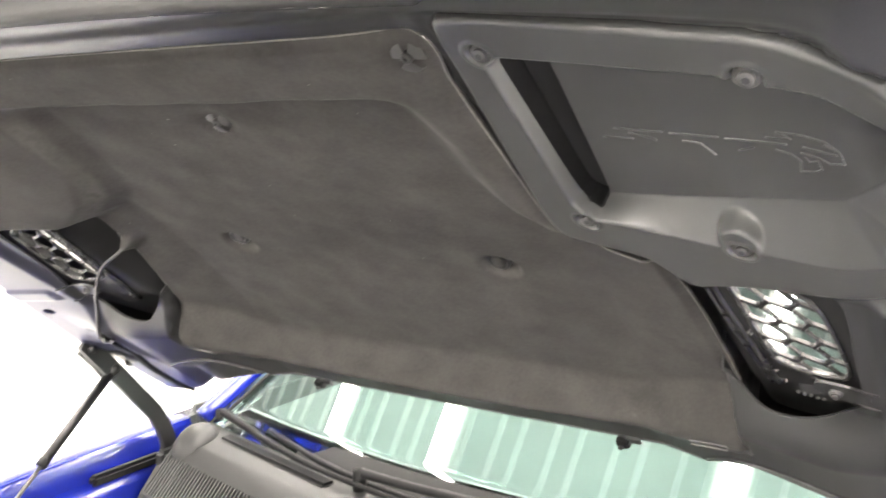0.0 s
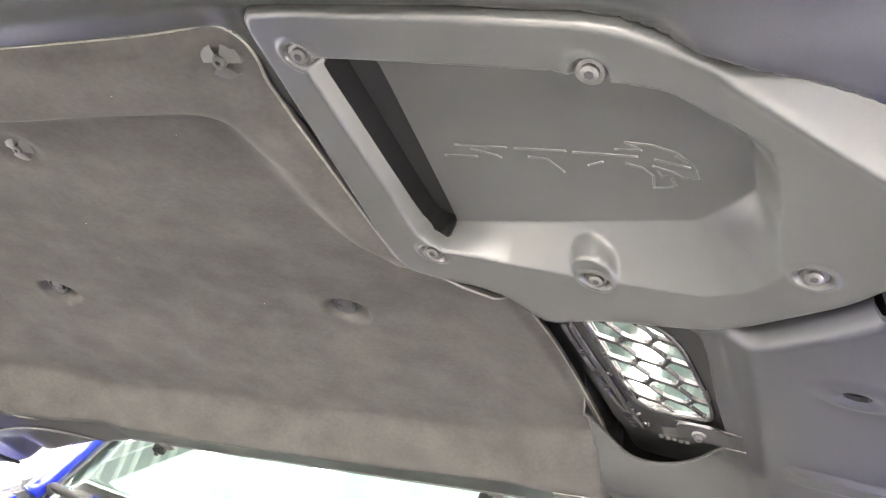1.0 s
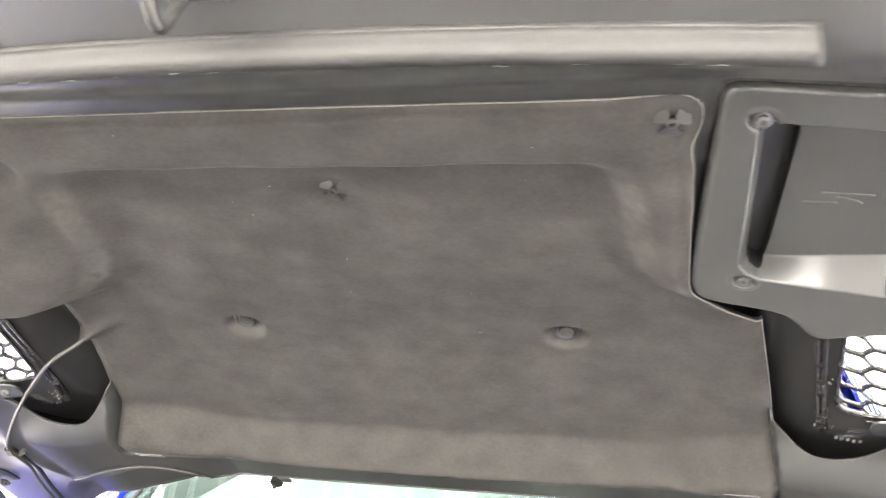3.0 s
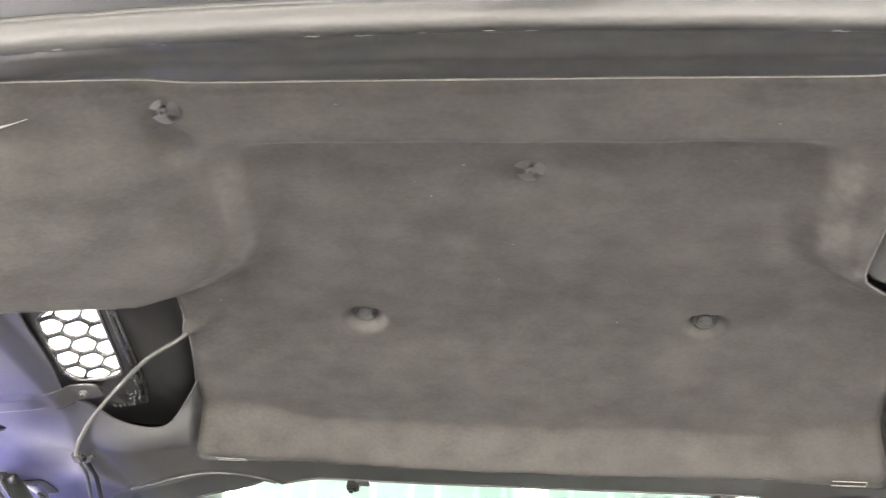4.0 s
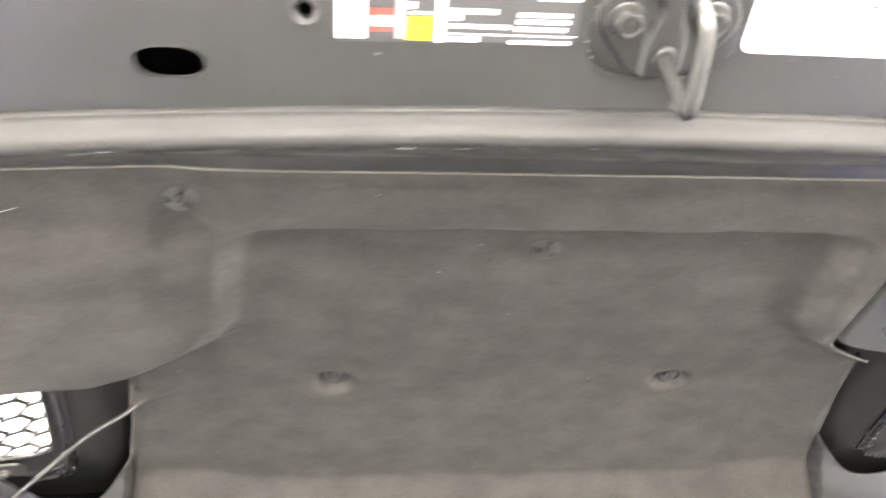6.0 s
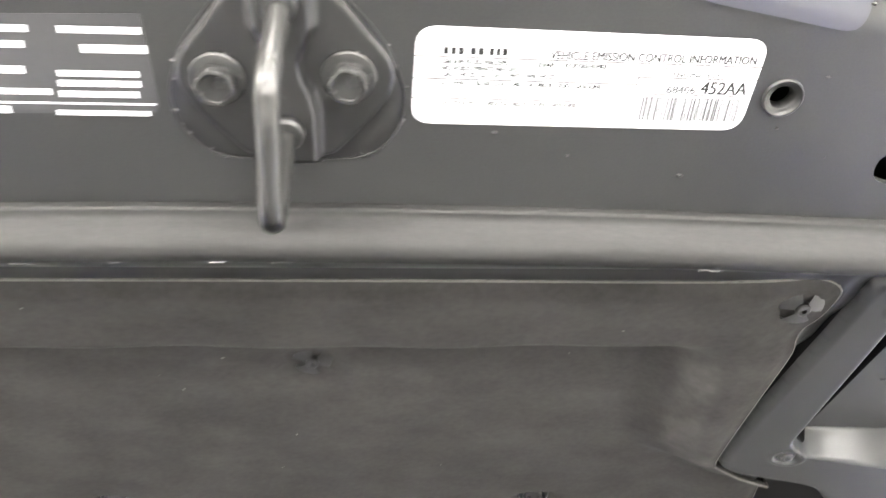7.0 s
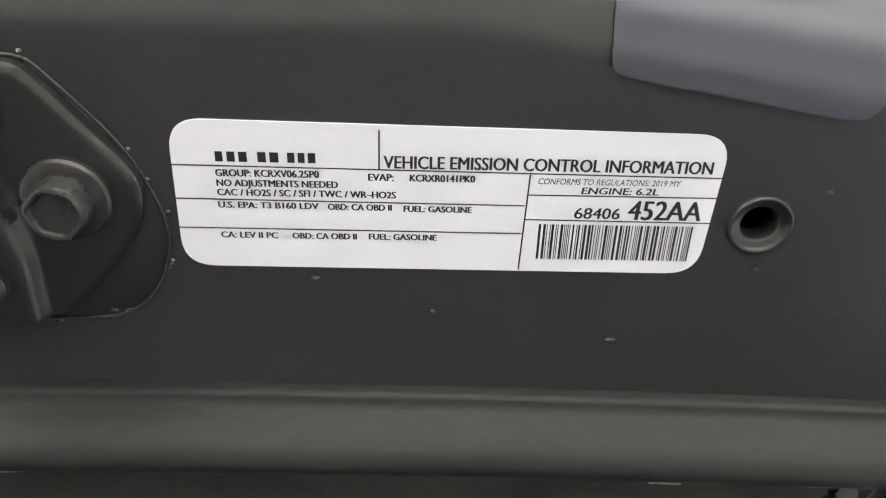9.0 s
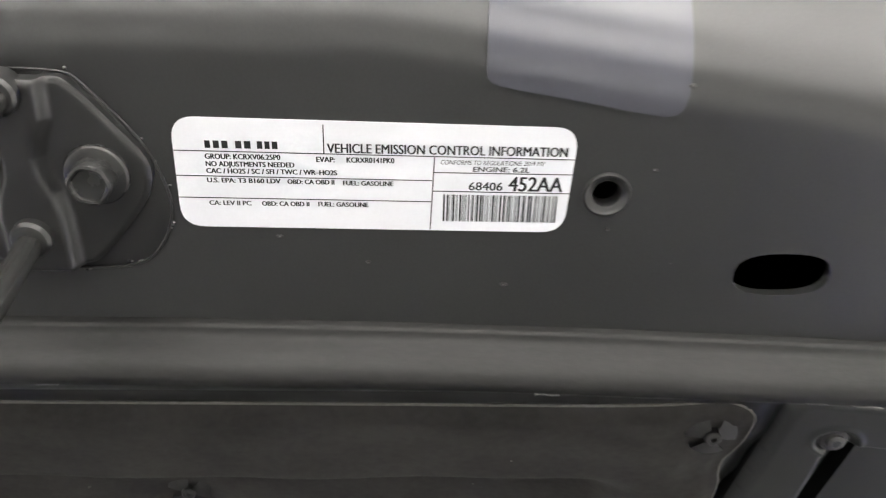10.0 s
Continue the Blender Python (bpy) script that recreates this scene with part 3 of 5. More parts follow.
def clip(kind, cx, cz, turn):
    y0 = float(pad_y(np.array([cx]), np.array([cz]), np.array([0.05]))[0])
    c = thing("push_clip", (cx, y0 - (0.0062 if kind == "deep" else 0.0), cz), "grey plastic push clip sunk in the felt pad" if kind == "deep" else "grey three-winged plastic push clip holding the felt pad", "clip", "insulator clips")
    wings = 0 if kind == "deep" else 3
    R = 0.0135
    for w in range(wings):
        bm = bmesh.new()
        a0, span = 2 * math.pi * w / wings + radians(turn), math.pi / wings * 1.35
        ring = []
        for r, y in ((0.003, -0.0040), (R * 0.6, -0.0034), (R, -0.0018), (R, 0.0012)):
            ring.append([bm.verts.new((r * math.cos(a0 + span * (t / 6 - 0.5)), y, r * math.sin(a0 + span * (t / 6 - 0.5)))) for t in range(7)])
        for p, q in zip(ring, ring[1:]):
            for t in range(6):
                bm.faces.new((p[t], p[t + 1], q[t + 1], q[t]))
        wing = new("wing", from_bm("wing", bm, M_CLIP))
        wing.parent = c
    if kind == "deep":
        dish = new("washer", lathe("washer", [(0.0140, 0.0060), (0.0140, -0.0010), (0.0133, -0.0022), (0.0110, -0.0030), (0.0088, -0.0010), (0.0082, 0.0010), (0.0040, 0.0010)], M_TRAY, 24))
        dish.parent = c
        disc = new("disc", lathe("disc", [(0.0080, 0.0010), (0.0078, -0.0022), (0.0070, -0.0030), (0.0, -0.0032)], M_CLIP, 20))
        disc.parent = c
        for k in (-1, 1):
            notch = new("notch", box_mesh("notch", (k * 0.0042, -0.0032, 0.0006 * k), (0.0030, 0.0012, 0.0014), M_INK, 0.0003))
            notch.parent = c
        return c
    hub = new("hub", lathe("hub", [(0.0045, 0.0), (0.0045, -0.0052), (0.0036, -0.006), (0.0018, -0.0060), (0.0014, -0.004)], M_CLIP, 14))
    hub.parent = c
    return c


for c in CLIPS:
    clip(*c)

# ---- foam seal along the front ----
SEAL_PROFILE = [(-0.0115, 0.0), (-0.0113, 0.0045), (-0.0100, 0.0112), (-0.0078, 0.0166), (-0.0040, 0.0200), (0.0, 0.0203), (0.0040, 0.0172), (0.0070, 0.0114), (0.0085, 0.0074),
                (0.0098, 0.0054), (0.0112, 0.0051), (0.0121, 0.0045), (0.0126, 0.0030), (0.0127, 0.0)]


def seal_mid(x):
    return 0.4495 - 0.0875 * x * x


def seal_y(x, z, d):
    return -0.1855 - np.interp(z - seal_mid(x), [p[0] for p in SEAL_PROFILE], [p[1] for p in SEAL_PROFILE]) + 0.0008 * np.sin(40 * x) * np.sin(13 * x + 1)


def seal_mesh():
    V, F = [], []
    n, m = 90, len(SEAL_PROFILE)
    for i in range(n + 1):
        x = -0.3855 + 0.761 * i / n
        for dz, dy in SEAL_PROFILE:
            V.append((x, -0.1853 - dy * (1 + 0.010 * math.sin(31 * x) + 0.006 * math.sin(83 * x + 1)), seal_mid(x) + dz))
    for i in range(n):
        for j in range(m - 1):
            a = i * m + j
            F.append((a, a + m, a + m + 1, a + 1))
    F += [tuple(range(m)), tuple(range(n * m, n * m + m))[::-1]]
    return raw_mesh("strip", V, F, [M_RUBBER])


seal = thing("hood_seal", (0, -0.19, 0.46), "dusty dark foam rubber seal strip along the hood's front", "seal strip")
part("strip", seal_mesh(), seal)
rnd = random.Random(4)
for k in range(18):
    x = rnd.uniform(-0.37, 0.36)
    ln, zz = rnd.uniform(0.002, 0.014), 0.4430 - 0.0875 * x * x + rnd.uniform(-0.001, 0.002)
    pts = [(x + ln * t, float(seal_y(np.array([x + ln * t]), np.array([zz + 0.0006 * math.sin(9 * t + k)]), None)[0]) - 0.0001, zz + 0.0006 * math.sin(9 * t + k)) for t in (0, 0.33, 0.66, 1)]
    part("scuff", tube_mesh("scuff", pts, rnd.uniform(0.0002, 0.0005), M_WHITEMARK, 5, 2), seal, "pale rubbed scuff")

# ---- intake cover ----
def round_card(corners, r, n=7):
    """An outline with circular corners of radius r."""
    out = []
    for i, c in enumerate(corners):
        c, p, q = Vector(c), Vector(corners[i - 1]), Vector(corners[(i + 1) % len(corners)])
        a, b = c + (p - c).normalized() * r, c + (q - c).normalized() * r
        for k in range(n + 1):
            t = k / n
            out.append(tuple((a * (1 - t) + c * t) * (1 - t) + (c * (1 - t) + b * t) * t))
    return np.array(out)


REC_RIM = round_card([(0.3525, 0.3495), (0.50, 0.348), (0.556, 0.338), (0.5965, 0.306), (0.5995, 0.2793), (0.5975, 0.196), (0.579, 0.1740), (0.551, 0.1580), (0.47, 0.1560), (0.3680, 0.1585), (0.3525, 0.1740)], 0.0065)
REC_FLOOR = round_card([(0.367, 0.338), (0.50, 0.336), (0.545, 0.322), (0.585, 0.2855), (0.584, 0.2440), (0.551, 0.2088), (0.40, 0.1728), (0.3690, 0.1668), (0.3640, 0.1760)], 0.0035)
SLOT = rounded([(0.3585, 0.3395), (0.367, 0.3405), (0.3835, 0.3295), (0.3845, 0.322), (0.3805, 0.25), (0.3765, 0.176), (0.3735, 0.163), (0.368, 0.163), (0.3595, 0.173), (0.3583, 0.19), (0.3583, 0.25), (0.3583, 0.325)], 1)
SCREWS = [(0.355, 0.350), (0.521, 0.347), (0.358, 0.154), (0.482, 0.155), (0.613, 0.200)]


def cover_y(x, z, d):
    y = lean(x, z) - 0.003
    ri, fl = inside(x, z, REC_RIM), inside(x, z, REC_FLOOR)
    dr, df = nearest(x, z, REC_RIM)[0], nearest(x, z, REC_FLOOR)[0]
    t = np.where(fl, 1.0, np.where(ri, dr / (dr + df + 1e-9), 0.0))
    cap = np.hypot(x - 0.482, z - np.clip(z, 0.14, 0.168))
    boss = sm(0.0172, 0.0122, cap)
    y = y + 0.026 * t * (1 - boss)
    for cx, cz in SCREWS:
        r = np.hypot(x - cx, z - cz)
        y = y + 0.0040 * sm(0.0105, 0.0075, r) - 0.0012 * np.exp(-((r - 0.0112) / 0.0018) ** 2)
    past = sm(0.572, 0.586, x) * np.maximum(0, (x - 0.5772) * 0.664 + (z - 0.3476) * 0.747)
    fold = (x - 0.5772) * 0.664 + (z - 0.3476) * 0.747
    y = y + 0.62 * (np.sqrt(past * past + 0.000001) - 0.001) - 0.0012 * np.exp(-(fold / 0.0035) ** 2) * sm(0.572, 0.586, x)
    e = np.clip(1 - d / 0.006, 0, 1)
    return y + 0.0085 * (1 - np.sqrt(np.clip(1 - e * e, 0, 1)))


cover = thing("intake_cover", (0.48, -0.12, 0.24), "satin grey moulded plastic intake cover bolted under the hood", "plastic cover")
# the shade in the slot and round the cover is put into black borders
part("shell", sheet("shell", COVER, cover_y, 0.0013, [SLOT], 0.016, 0.024, (M_COVER, M_BLACK)), cover)


def on_cover(x, z, off=0.0):
    return float(cover_y(np.array([x]), np.array([z]), np.array([0.05]))[0]) + off


duct = sheet("duct_back", rounded([(0.335, 0.362), (0.47, 0.362), (0.45, 0.14), (0.335, 0.14)], 1), lambda x, z, d: lean(x, z) + 0.028 + 0.30 * (x - 0.355), 0.006, (), -0.02, -0.02, (M_TRAY,))
part("duct", duct, cover, "black duct behind the slot")


def screw(parent, x, y, z, m=None, r=0.0078):
    b = part("screw", lathe("screw", [(r, 0.0004), (r, -0.0012), (r * 0.86, -0.0024), (r * 0.62, -0.0028), (r * 0.58, -0.0046), (r * 0.46, -0.0051)], m or M_STEEL, 18), parent, "zinc torx screw", (0, 0, 0))
    b.location = Vector((x, y, z)) - ORIGIN[parent.name]
    s = new("socket", lathe("socket", [(r * 0.30, -0.0053), (r * 0.28, -0.0052)], M_INK, 6))
    s.parent = b
    return b


for x, z in SCREWS:
    screw(cover, x, on_cover(x, z), z)

# raised plain emblem strokes on the cover
STROKES = [[(0.408, 0.258), (0.444, 0.260)], [(0.396, 0.2455), (0.420, 0.248)], [(0.418, 0.2545), (0.434, 0.2515), (0.437, 0.249)], [(0.449, 0.260), (0.482, 0.262)], [(0.456, 0.253), (0.468, 0.2525), (0.476, 0.2415)],
           [(0.486, 0.2615), (0.524, 0.263)], [(0.503, 0.2555), (0.493, 0.2505)], [(0.516, 0.256), (0.525, 0.2535), (0.530, 0.247), (0.529, 0.236)], [(0.529, 0.236), (0.538, 0.2375), (0.542, 0.241)],
           [(0.519, 0.2745), (0.534, 0.274), (0.546, 0.2695), (0.553, 0.261), (0.5545, 0.2545)], [(0.519, 0.2745), (0.527, 0.269), (0.512, 0.2675)], [(0.533, 0.262), (0.543, 0.2595), (0.552, 0.2575)],
           [(0.531, 0.256), (0.541, 0.2525), (0.547, 0.2475), (0.554, 0.2495)], [(0.533, 0.252), (0.535, 0.247), (0.540, 0.249), (0.541, 0.243)], [(0.545, 0.2665), (0.551, 0.2615)], [(0.554, 0.2545), (0.555, 0.249), (0.549, 0.2485)]]
for st in STROKES:
    n = 7
    pts = []
    for a, b in zip(st, st[1:]):
        pts += [(a[0] + (b[0] - a[0]) * k / n, a[1] + (b[1] - a[1]) * k / n) for k in range(n)]
    pts.append(st[-1])
    part("emblem_stroke", tube_mesh("emblem_stroke", [(x, on_cover(x, z, 0.0), z) for x, z in pts], 0.0008, M_COVER, 6, 1), cover, "raised moulded stroke")


# ---- heat vents ----
def honeycomb(poly, yfun, mirror):
    """Hexagonal bars with real depth inside an outline."""
    bm = bmesh.new()
    c = poly.mean(0)
    dx, dz = 0.0275, 0.0336
    for i in range(-3, 4):
        for j in range(-5, 6):
            row = j + 0.5 * (i % 2)
            cx = c[0] + i * dx + mirror * row * -0.0053
            cz = c[1] + row * dz - 0.30 * i * dx * mirror
            hexa = [(0.0185, 0), (0.0090, 0.5), (-0.0090, 0.5), (-0.0185, 0), (-0.0090, -0.5), (0.0090, -0.5)]
            outer = np.array([(cx + u - mirror * v * 0.0053, cz + v * dz - 0.30 * u * mirror) for u, v in hexa])
            inner = np.array([(cx + u * 0.92 - mirror * v * 0.0043, cz + v * dz * 0.84 - 0.30 * u * mirror) for u, v in hexa])
            inner = np.concatenate([0.86 * inner + 0.14 * np.roll(inner, -1, 0), 0.14 * inner + 0.86 * np.roll(inner, -1, 0)], 1).reshape(-1, 2)
            outer = np.concatenate([outer, np.roll(outer, -1, 0)], 1).reshape(-1, 2)
            if not (inside(inner[:, 0], inner[:, 1], poly).any()):
                continue
            res = []
            for ring in (outer, inner):
                ok = inside(ring[:, 0], ring[:, 1], poly)
                _, nx, nz = nearest(ring[:, 0], ring[:, 1], poly)
                res.append(np.stack([np.where(ok, ring[:, 0], nx), np.where(ok, ring[:, 1], nz)], 1))
            lay = []
            for ring, dy in ((res[0], 0.0010), (res[1], 0.0), (res[1], 0.0035)):
                lay.append([bm.verts.new((p[0], float(yfun(p[0], p[1])) + dy, p[1])) for p in ring])
            m = len(lay[0])
            for a, b in zip(lay, lay[1:]):
                for t in range(m):
                    u = (t + 1) % m
                    bm.faces.new((a[t], a[u], b[u], b[t]))
    return bm


def vent(poly, grille, mirror, label, rib, bolt, bars):
    inner = 0.445 if mirror > 0 else 0.458
    tray_y = lambda x, z, d=0.05: lean(x, z) + 0.009 + 0.036 * sm(inner, inner - 0.045, np.abs(x)) + 0.010 * sm(-0.12, -0.20, z)
    v = thing("heat_vent", (mirror * 0.49, -0.05, -0.02), label, "vent", "hood vents")
    wide = shrunk(poly, 1.14)
    wide[:, 1] -= 0.055 * sm(-0.05, -0.16, wide[:, 1])
    part("tray", sheet("tray", wide, tray_y, 0.004, [grille], 0.02, 0.005, (M_TRAY,)), v)
    gy = lambda x, z: tray_y(x, z) + 0.001
    part("grille", from_bm("grille", honeycomb(grille, gy, mirror), M_GRILLE, False), v, "gloss black honeycomb grille")
    edge = [(float(x), float(tray_y(x, z)) - 0.0005, float(z)) for x, z in grille]
    part("grille_frame", tube_mesh("grille_frame", edge + edge[:1], 0.0024, M_GRILLE, 8, 1), v)
    # seam with welded clips
    line = [(x, float(tray_y(x, z)) - 0.001, z) for x, z in rib]
    part("seam_rib", tube_mesh("seam_rib", line, 0.0034, M_GRILLE, 8, 5), v)
    off = mirror * -0.007
    part("seam_rib", tube_mesh("seam_rib", [(x + off, y, z) for x, y, z in line], 0.0024, M_GRILLE, 8, 5), v)
    r2 = random.Random(7 if mirror > 0 else 8)
    for t in (0.12, 0.36, 0.48, 0.58, 0.80, 0.88, 0.93):
        i = min(int(t * (len(line) - 1)), len(line) - 2)
        f = t * (len(line) - 1) - i
        p = Vector(line[i]).lerp(Vector(line[i + 1]), f)
        part("seam_clip", box_mesh("seam_clip", (p.x + off * 0.5, p.y - 0.002, p.z), (0.009, 0.003, 0.005 + 0.005 * r2.random()), M_BLACK, 0.001), v)
    for k in range(24):
        p = Vector(line[-1]) + Vector((r2.uniform(-0.012, 0.010), 0, r2.uniform(0.0, 0.03))) if k < 14 else Vector(line[len(line) // 2]) + Vector((r2.uniform(-0.006, 0.006), 0, r2.uniform(-0.014, 0.014)))
        s = new("weld_bead", raw_mesh("weld_bead", *bead_shape(r2.uniform(0.0009, 0.0020)), [M_SEALER]))
        s.parent = v
        s.location = Vector((p.x, float(tray_y(p.x, p.z)), p.z)) - ORIGIN[v.name]
    # fixing tab and its screw
    bx, bz = bolt
    tab = sheet("tab", rounded([(bx - 0.019 * mirror, bz - 0.010), (bx - 0.019 * mirror, bz + 0.009), (bx - 0.010 * mirror, bz + 0.0165), (bx + 0.029 * mirror, bz + 0.0180), (bx + 0.029 * mirror, bz - 0.0175), (bx - 0.010 * mirror, bz - 0.0165)], 2),
                lambda x, z, d: panel_y(x, z) - 0.0006, 0.003, (), 0.003, 0.003, (M_PANEL,))
    part("tab", tab, v, "grey steel fixing tab")
    screw(v, bx, float(panel_y(np.array([bx]), np.array([bz]))[0]) - 0.0018, bz, M_STEEL, 0.0062)
    for dz in (0.0185, -0.0180):
        cut = [(bx + mirror * u, bz + dz + 0.02 * (u - 0.02)) for u in (0.018, 0.024, 0.030, 0.036)]
        part("slit", tube_mesh("slit", [(x, float(panel_y(np.array([x]), np.array([z]))[0]) - 0.0004, z) for x, z in cut], 0.0010, M_INK, 6, 1), v, "dark slit beside the tab")
    # moulded marks too small to read
    for x0, z0, x1, z1 in bars:
        part("moulded_mark", flat_rects("moulded_mark", [(min(x0, x1), z0, max(x0, x1), z1)], M_MARK, float(tray_y((x0 + x1) / 2, (z0 + z1) / 2)) - 0.0012), v, "pale moulded mark")
    return v


def bead_shape(r):
    V, F = [], []
    for i, a in enumerate((-1.2, -0.4, 0.4, 1.2)):
        for k in range(6):
            V.append((r * math.cos(a) * math.cos(k * 1.047), r * math.sin(a), r * math.cos(a) * math.sin(k * 1.047)))
    for i in range(3):
        for k in range(6):
            F.append((i * 6 + k, i * 6 + (k + 1) % 6, i * 6 + 6 + (k + 1) % 6, i * 6 + 6 + k))
    F.append(tuple(range(6)))
    return V, F


def mark_bars(x, z, s):
    return [(x, z - 0.0045 * k, x - s * (0.024 if k < 5 else 0.030), z - 0.0045 * k + 0.0008) for k in range(6)] + [(x - s * (0.004 + 0.006 * k), z - 0.036 - 0.002 * (k % 2), x - s * (0.0075 + 0.006 * k), z - 0.031 - 0.002 * (k % 2)) for k in range(5)]


right_vent = vent(VENT_R, GRILLE_R, 1, "black honeycomb heat vent in the hood's panel", [(0.437, 0.085), (0.440, 0.046), (0.449, -0.02), (0.458, -0.085), (0.464, -0.123)], (0.5205, -0.086), mark_bars(0.508, -0.108, 1))
vent(VENT_L, GRILLE_L, -1, "black honeycomb heat vent beside a grey washer hose", [(-0.453, 0.085), (-0.461, 0.038), (-0.471, -0.03), (-0.482, -0.10), (-0.490, -0.132), (-0.497, -0.148)], (-0.5443, -0.0985), mark_bars(-0.541, -0.124, -1))

# small pale cross moulded under the grille
for ax, az in ((0.0055, 0.0012), (0.0012, -0.0050)):
    p0, p1 = (0.504 - ax, -0.088 - az), (0.504 + ax, -0.088 + az)
    part("moulded_cross", tube_mesh("moulded_cross", [(x, float(lean(x, z)) + 0.0088, z) for x, z in (p0, p1)], 0.0006, M_SEALER, 6, 1), right_vent, "pale moulded cross")

# lint caught on the felt
rnd = random.Random(33)
for k in range(16):
    x, z = rnd.uniform(-0.6, 0.29), rnd.uniform(-0.05, 0.36)
    if abs(x) > 0.38 and z < 0.10:
        continue
    lint = new("lint", raw_mesh("lint", *bead_shape(rnd.uniform(0.0003, 0.0007)), [M_FELTEDGE]))
    lint.parent = pad
    lint.location = (x, float(pad_y(np.array([x]), np.array([z]), np.array([0.05]))[0]) - 0.0002, z)
    lint.scale = (rnd.uniform(0.8, 3), 0.5, rnd.uniform(0.6, 1.4))

# turned collars of the two round holes
def ring_mesh(name, profile, m, n=28):
    V, F = [], []
    for r, y in profile:
        V += [(r * math.cos(2 * math.pi * k / n), y, r * math.sin(2 * math.pi * k / n)) for k in range(n)]
    for i in range(len(profile) - 1):
        F += [(i * n + k, i * n + (k + 1) % n, (i + 1) * n + (k + 1) % n, (i + 1) * n + k) for k in range(n)]
    return raw_mesh(name, V, F, [m])


for hx, hz in ((0.2105, 0.5175), (-0.198, 0.5205)):
    r = part("hole_collar", ring_mesh("hole_collar", [(0.0087, 0.0004), (0.0085, -0.0011), (0.0080, -0.0015), (0.0074, -0.0009), (0.0070, -0.0002), (0.0056, 0.0000), (0.0050, 0.0006), (0.0049, 0.006)], M_PLATE), hood, "", (0, 0, 0))
    r.location = (hx, -0.1857, hz)

# ---- striker ----
FY = -0.1855
def both_sides(right):
    """An outline from its right half, mirrored about the striker's middle."""
    return [(x, z - 0.0012) for x, z in right] + [(0.019 - x, z - 0.0012) for x, z in right[::-1]]


PLATE_OUT = rounded(both_sides([(0.027, 0.5630), (0.032, 0.5590), (0.0475, 0.5400), (0.0520, 0.530), (0.0560, 0.517), (0.0552, 0.5085), (0.0525, 0.500), (0.0455, 0.4905), (0.036, 0.4868), (0.020, 0.4862)]), 2)
PLATE_IN = rounded(both_sides([(0.0255, 0.5622), (0.0300, 0.5597), (0.0440, 0.5420), (0.0502, 0.5345), (0.0520, 0.5275), (0.0500, 0.5190), (0.0445, 0.5105), (0.0300, 0.4937), (0.0262, 0.4907), (0.018, 0.4897)]), 1)


def plate_y(x, z, d):
    half = np.interp(z, [0.489, 0.510, 0.520, 0.526, 0.533, 0.540, 0.547, 0.565], [0.0115, 0.0117, 0.0098, 0.0072, 0.0062, 0.0082, 0.0112, 0.0118])
    return FY - 0.0050 + 0.0012 * sm(0.0014, 0.0, d) - 0.0050 * sm(half + 0.0022, half - 0.0018, np.abs(x - 0.0093))


striker = thing("hood_striker", (0.0095, FY, 0.53), "black steel hood latch striker with a bent rod loop", "latch striker")
part("backing", sheet("backing", PLATE_OUT, lambda x, z, d: FY - 0.0012 + 0.001 * sm(0.003, 0, d) + 0 * x, 0.003, (), 0.003, 0.003, (M_PLATE,)), striker)
part("plate", sheet("plate", PLATE_IN, plate_y, 0.0010, (), 0.005, 0.004, (M_PLATE,)), striker)
rod = [(0.0095, FY + 0.002, 0.5570), (0.0095, FY - 0.02, 0.5553), (0.0092, FY - 0.045, 0.5520), (0.009, FY - 0.0560, 0.5478), (0.009, FY - 0.0605, 0.540), (0.0088, FY - 0.0640, 0.522), (0.0085, FY - 0.0665, 0.5075), (0.0085, FY - 0.0640, 0.5000), (0.0085, FY - 0.055, 0.4985), (0.0085, FY - 0.02, 0.5018), (0.0085, FY + 0.002, 0.504)]
part("loop", tube_mesh("loop", rod, 0.0046, M_ROD, 16, 6), striker, "shiny greased steel rod loop")
for fz in (0.557, 0.504):
    c = part("collar", lathe("collar", [(0.0072, 0.002), (0.0072, -0.0062), (0.0062, -0.0075), (0.0046, -0.0078)], M_PLATE, 18), striker, "", (0, 0, 0))
    c.location = Vector((0.009, FY - 0.007, fz)) - ORIGIN[striker.name]
for bx, bz in ((0.0335, 0.5262), (-0.0165, 0.5245)):
    b = part("bolt", lathe("bolt", [(0.0112, 0.0005), (0.0112, -0.0012), (0.0106, -0.0019), (0.0082, -0.0026)], M_BOLT, 28), striker, "hexagon flange bolt", (0, 0, 0))
    b.location = Vector((bx, FY - 0.0056, bz)) - ORIGIN[striker.name]
    h = new("hex_head", lathe("hex_head", [(0.0080, -0.002), (0.0080, -0.0080), (0.0076, -0.0090), (0.0068, -0.0095), (0.0060, -0.0093), (0.0055, -0.0086), (0.0025, -0.0083)], M_BOLT, 30, True))
    h.parent = b
edge = [(float(x), FY - 0.0006, float(z)) for x, z in PLATE_OUT]
part("sealer", tube_mesh("sealer", edge + edge[:1], 0.0005, M_PLATE, 7, 1), striker, "glossy dried seam sealer")

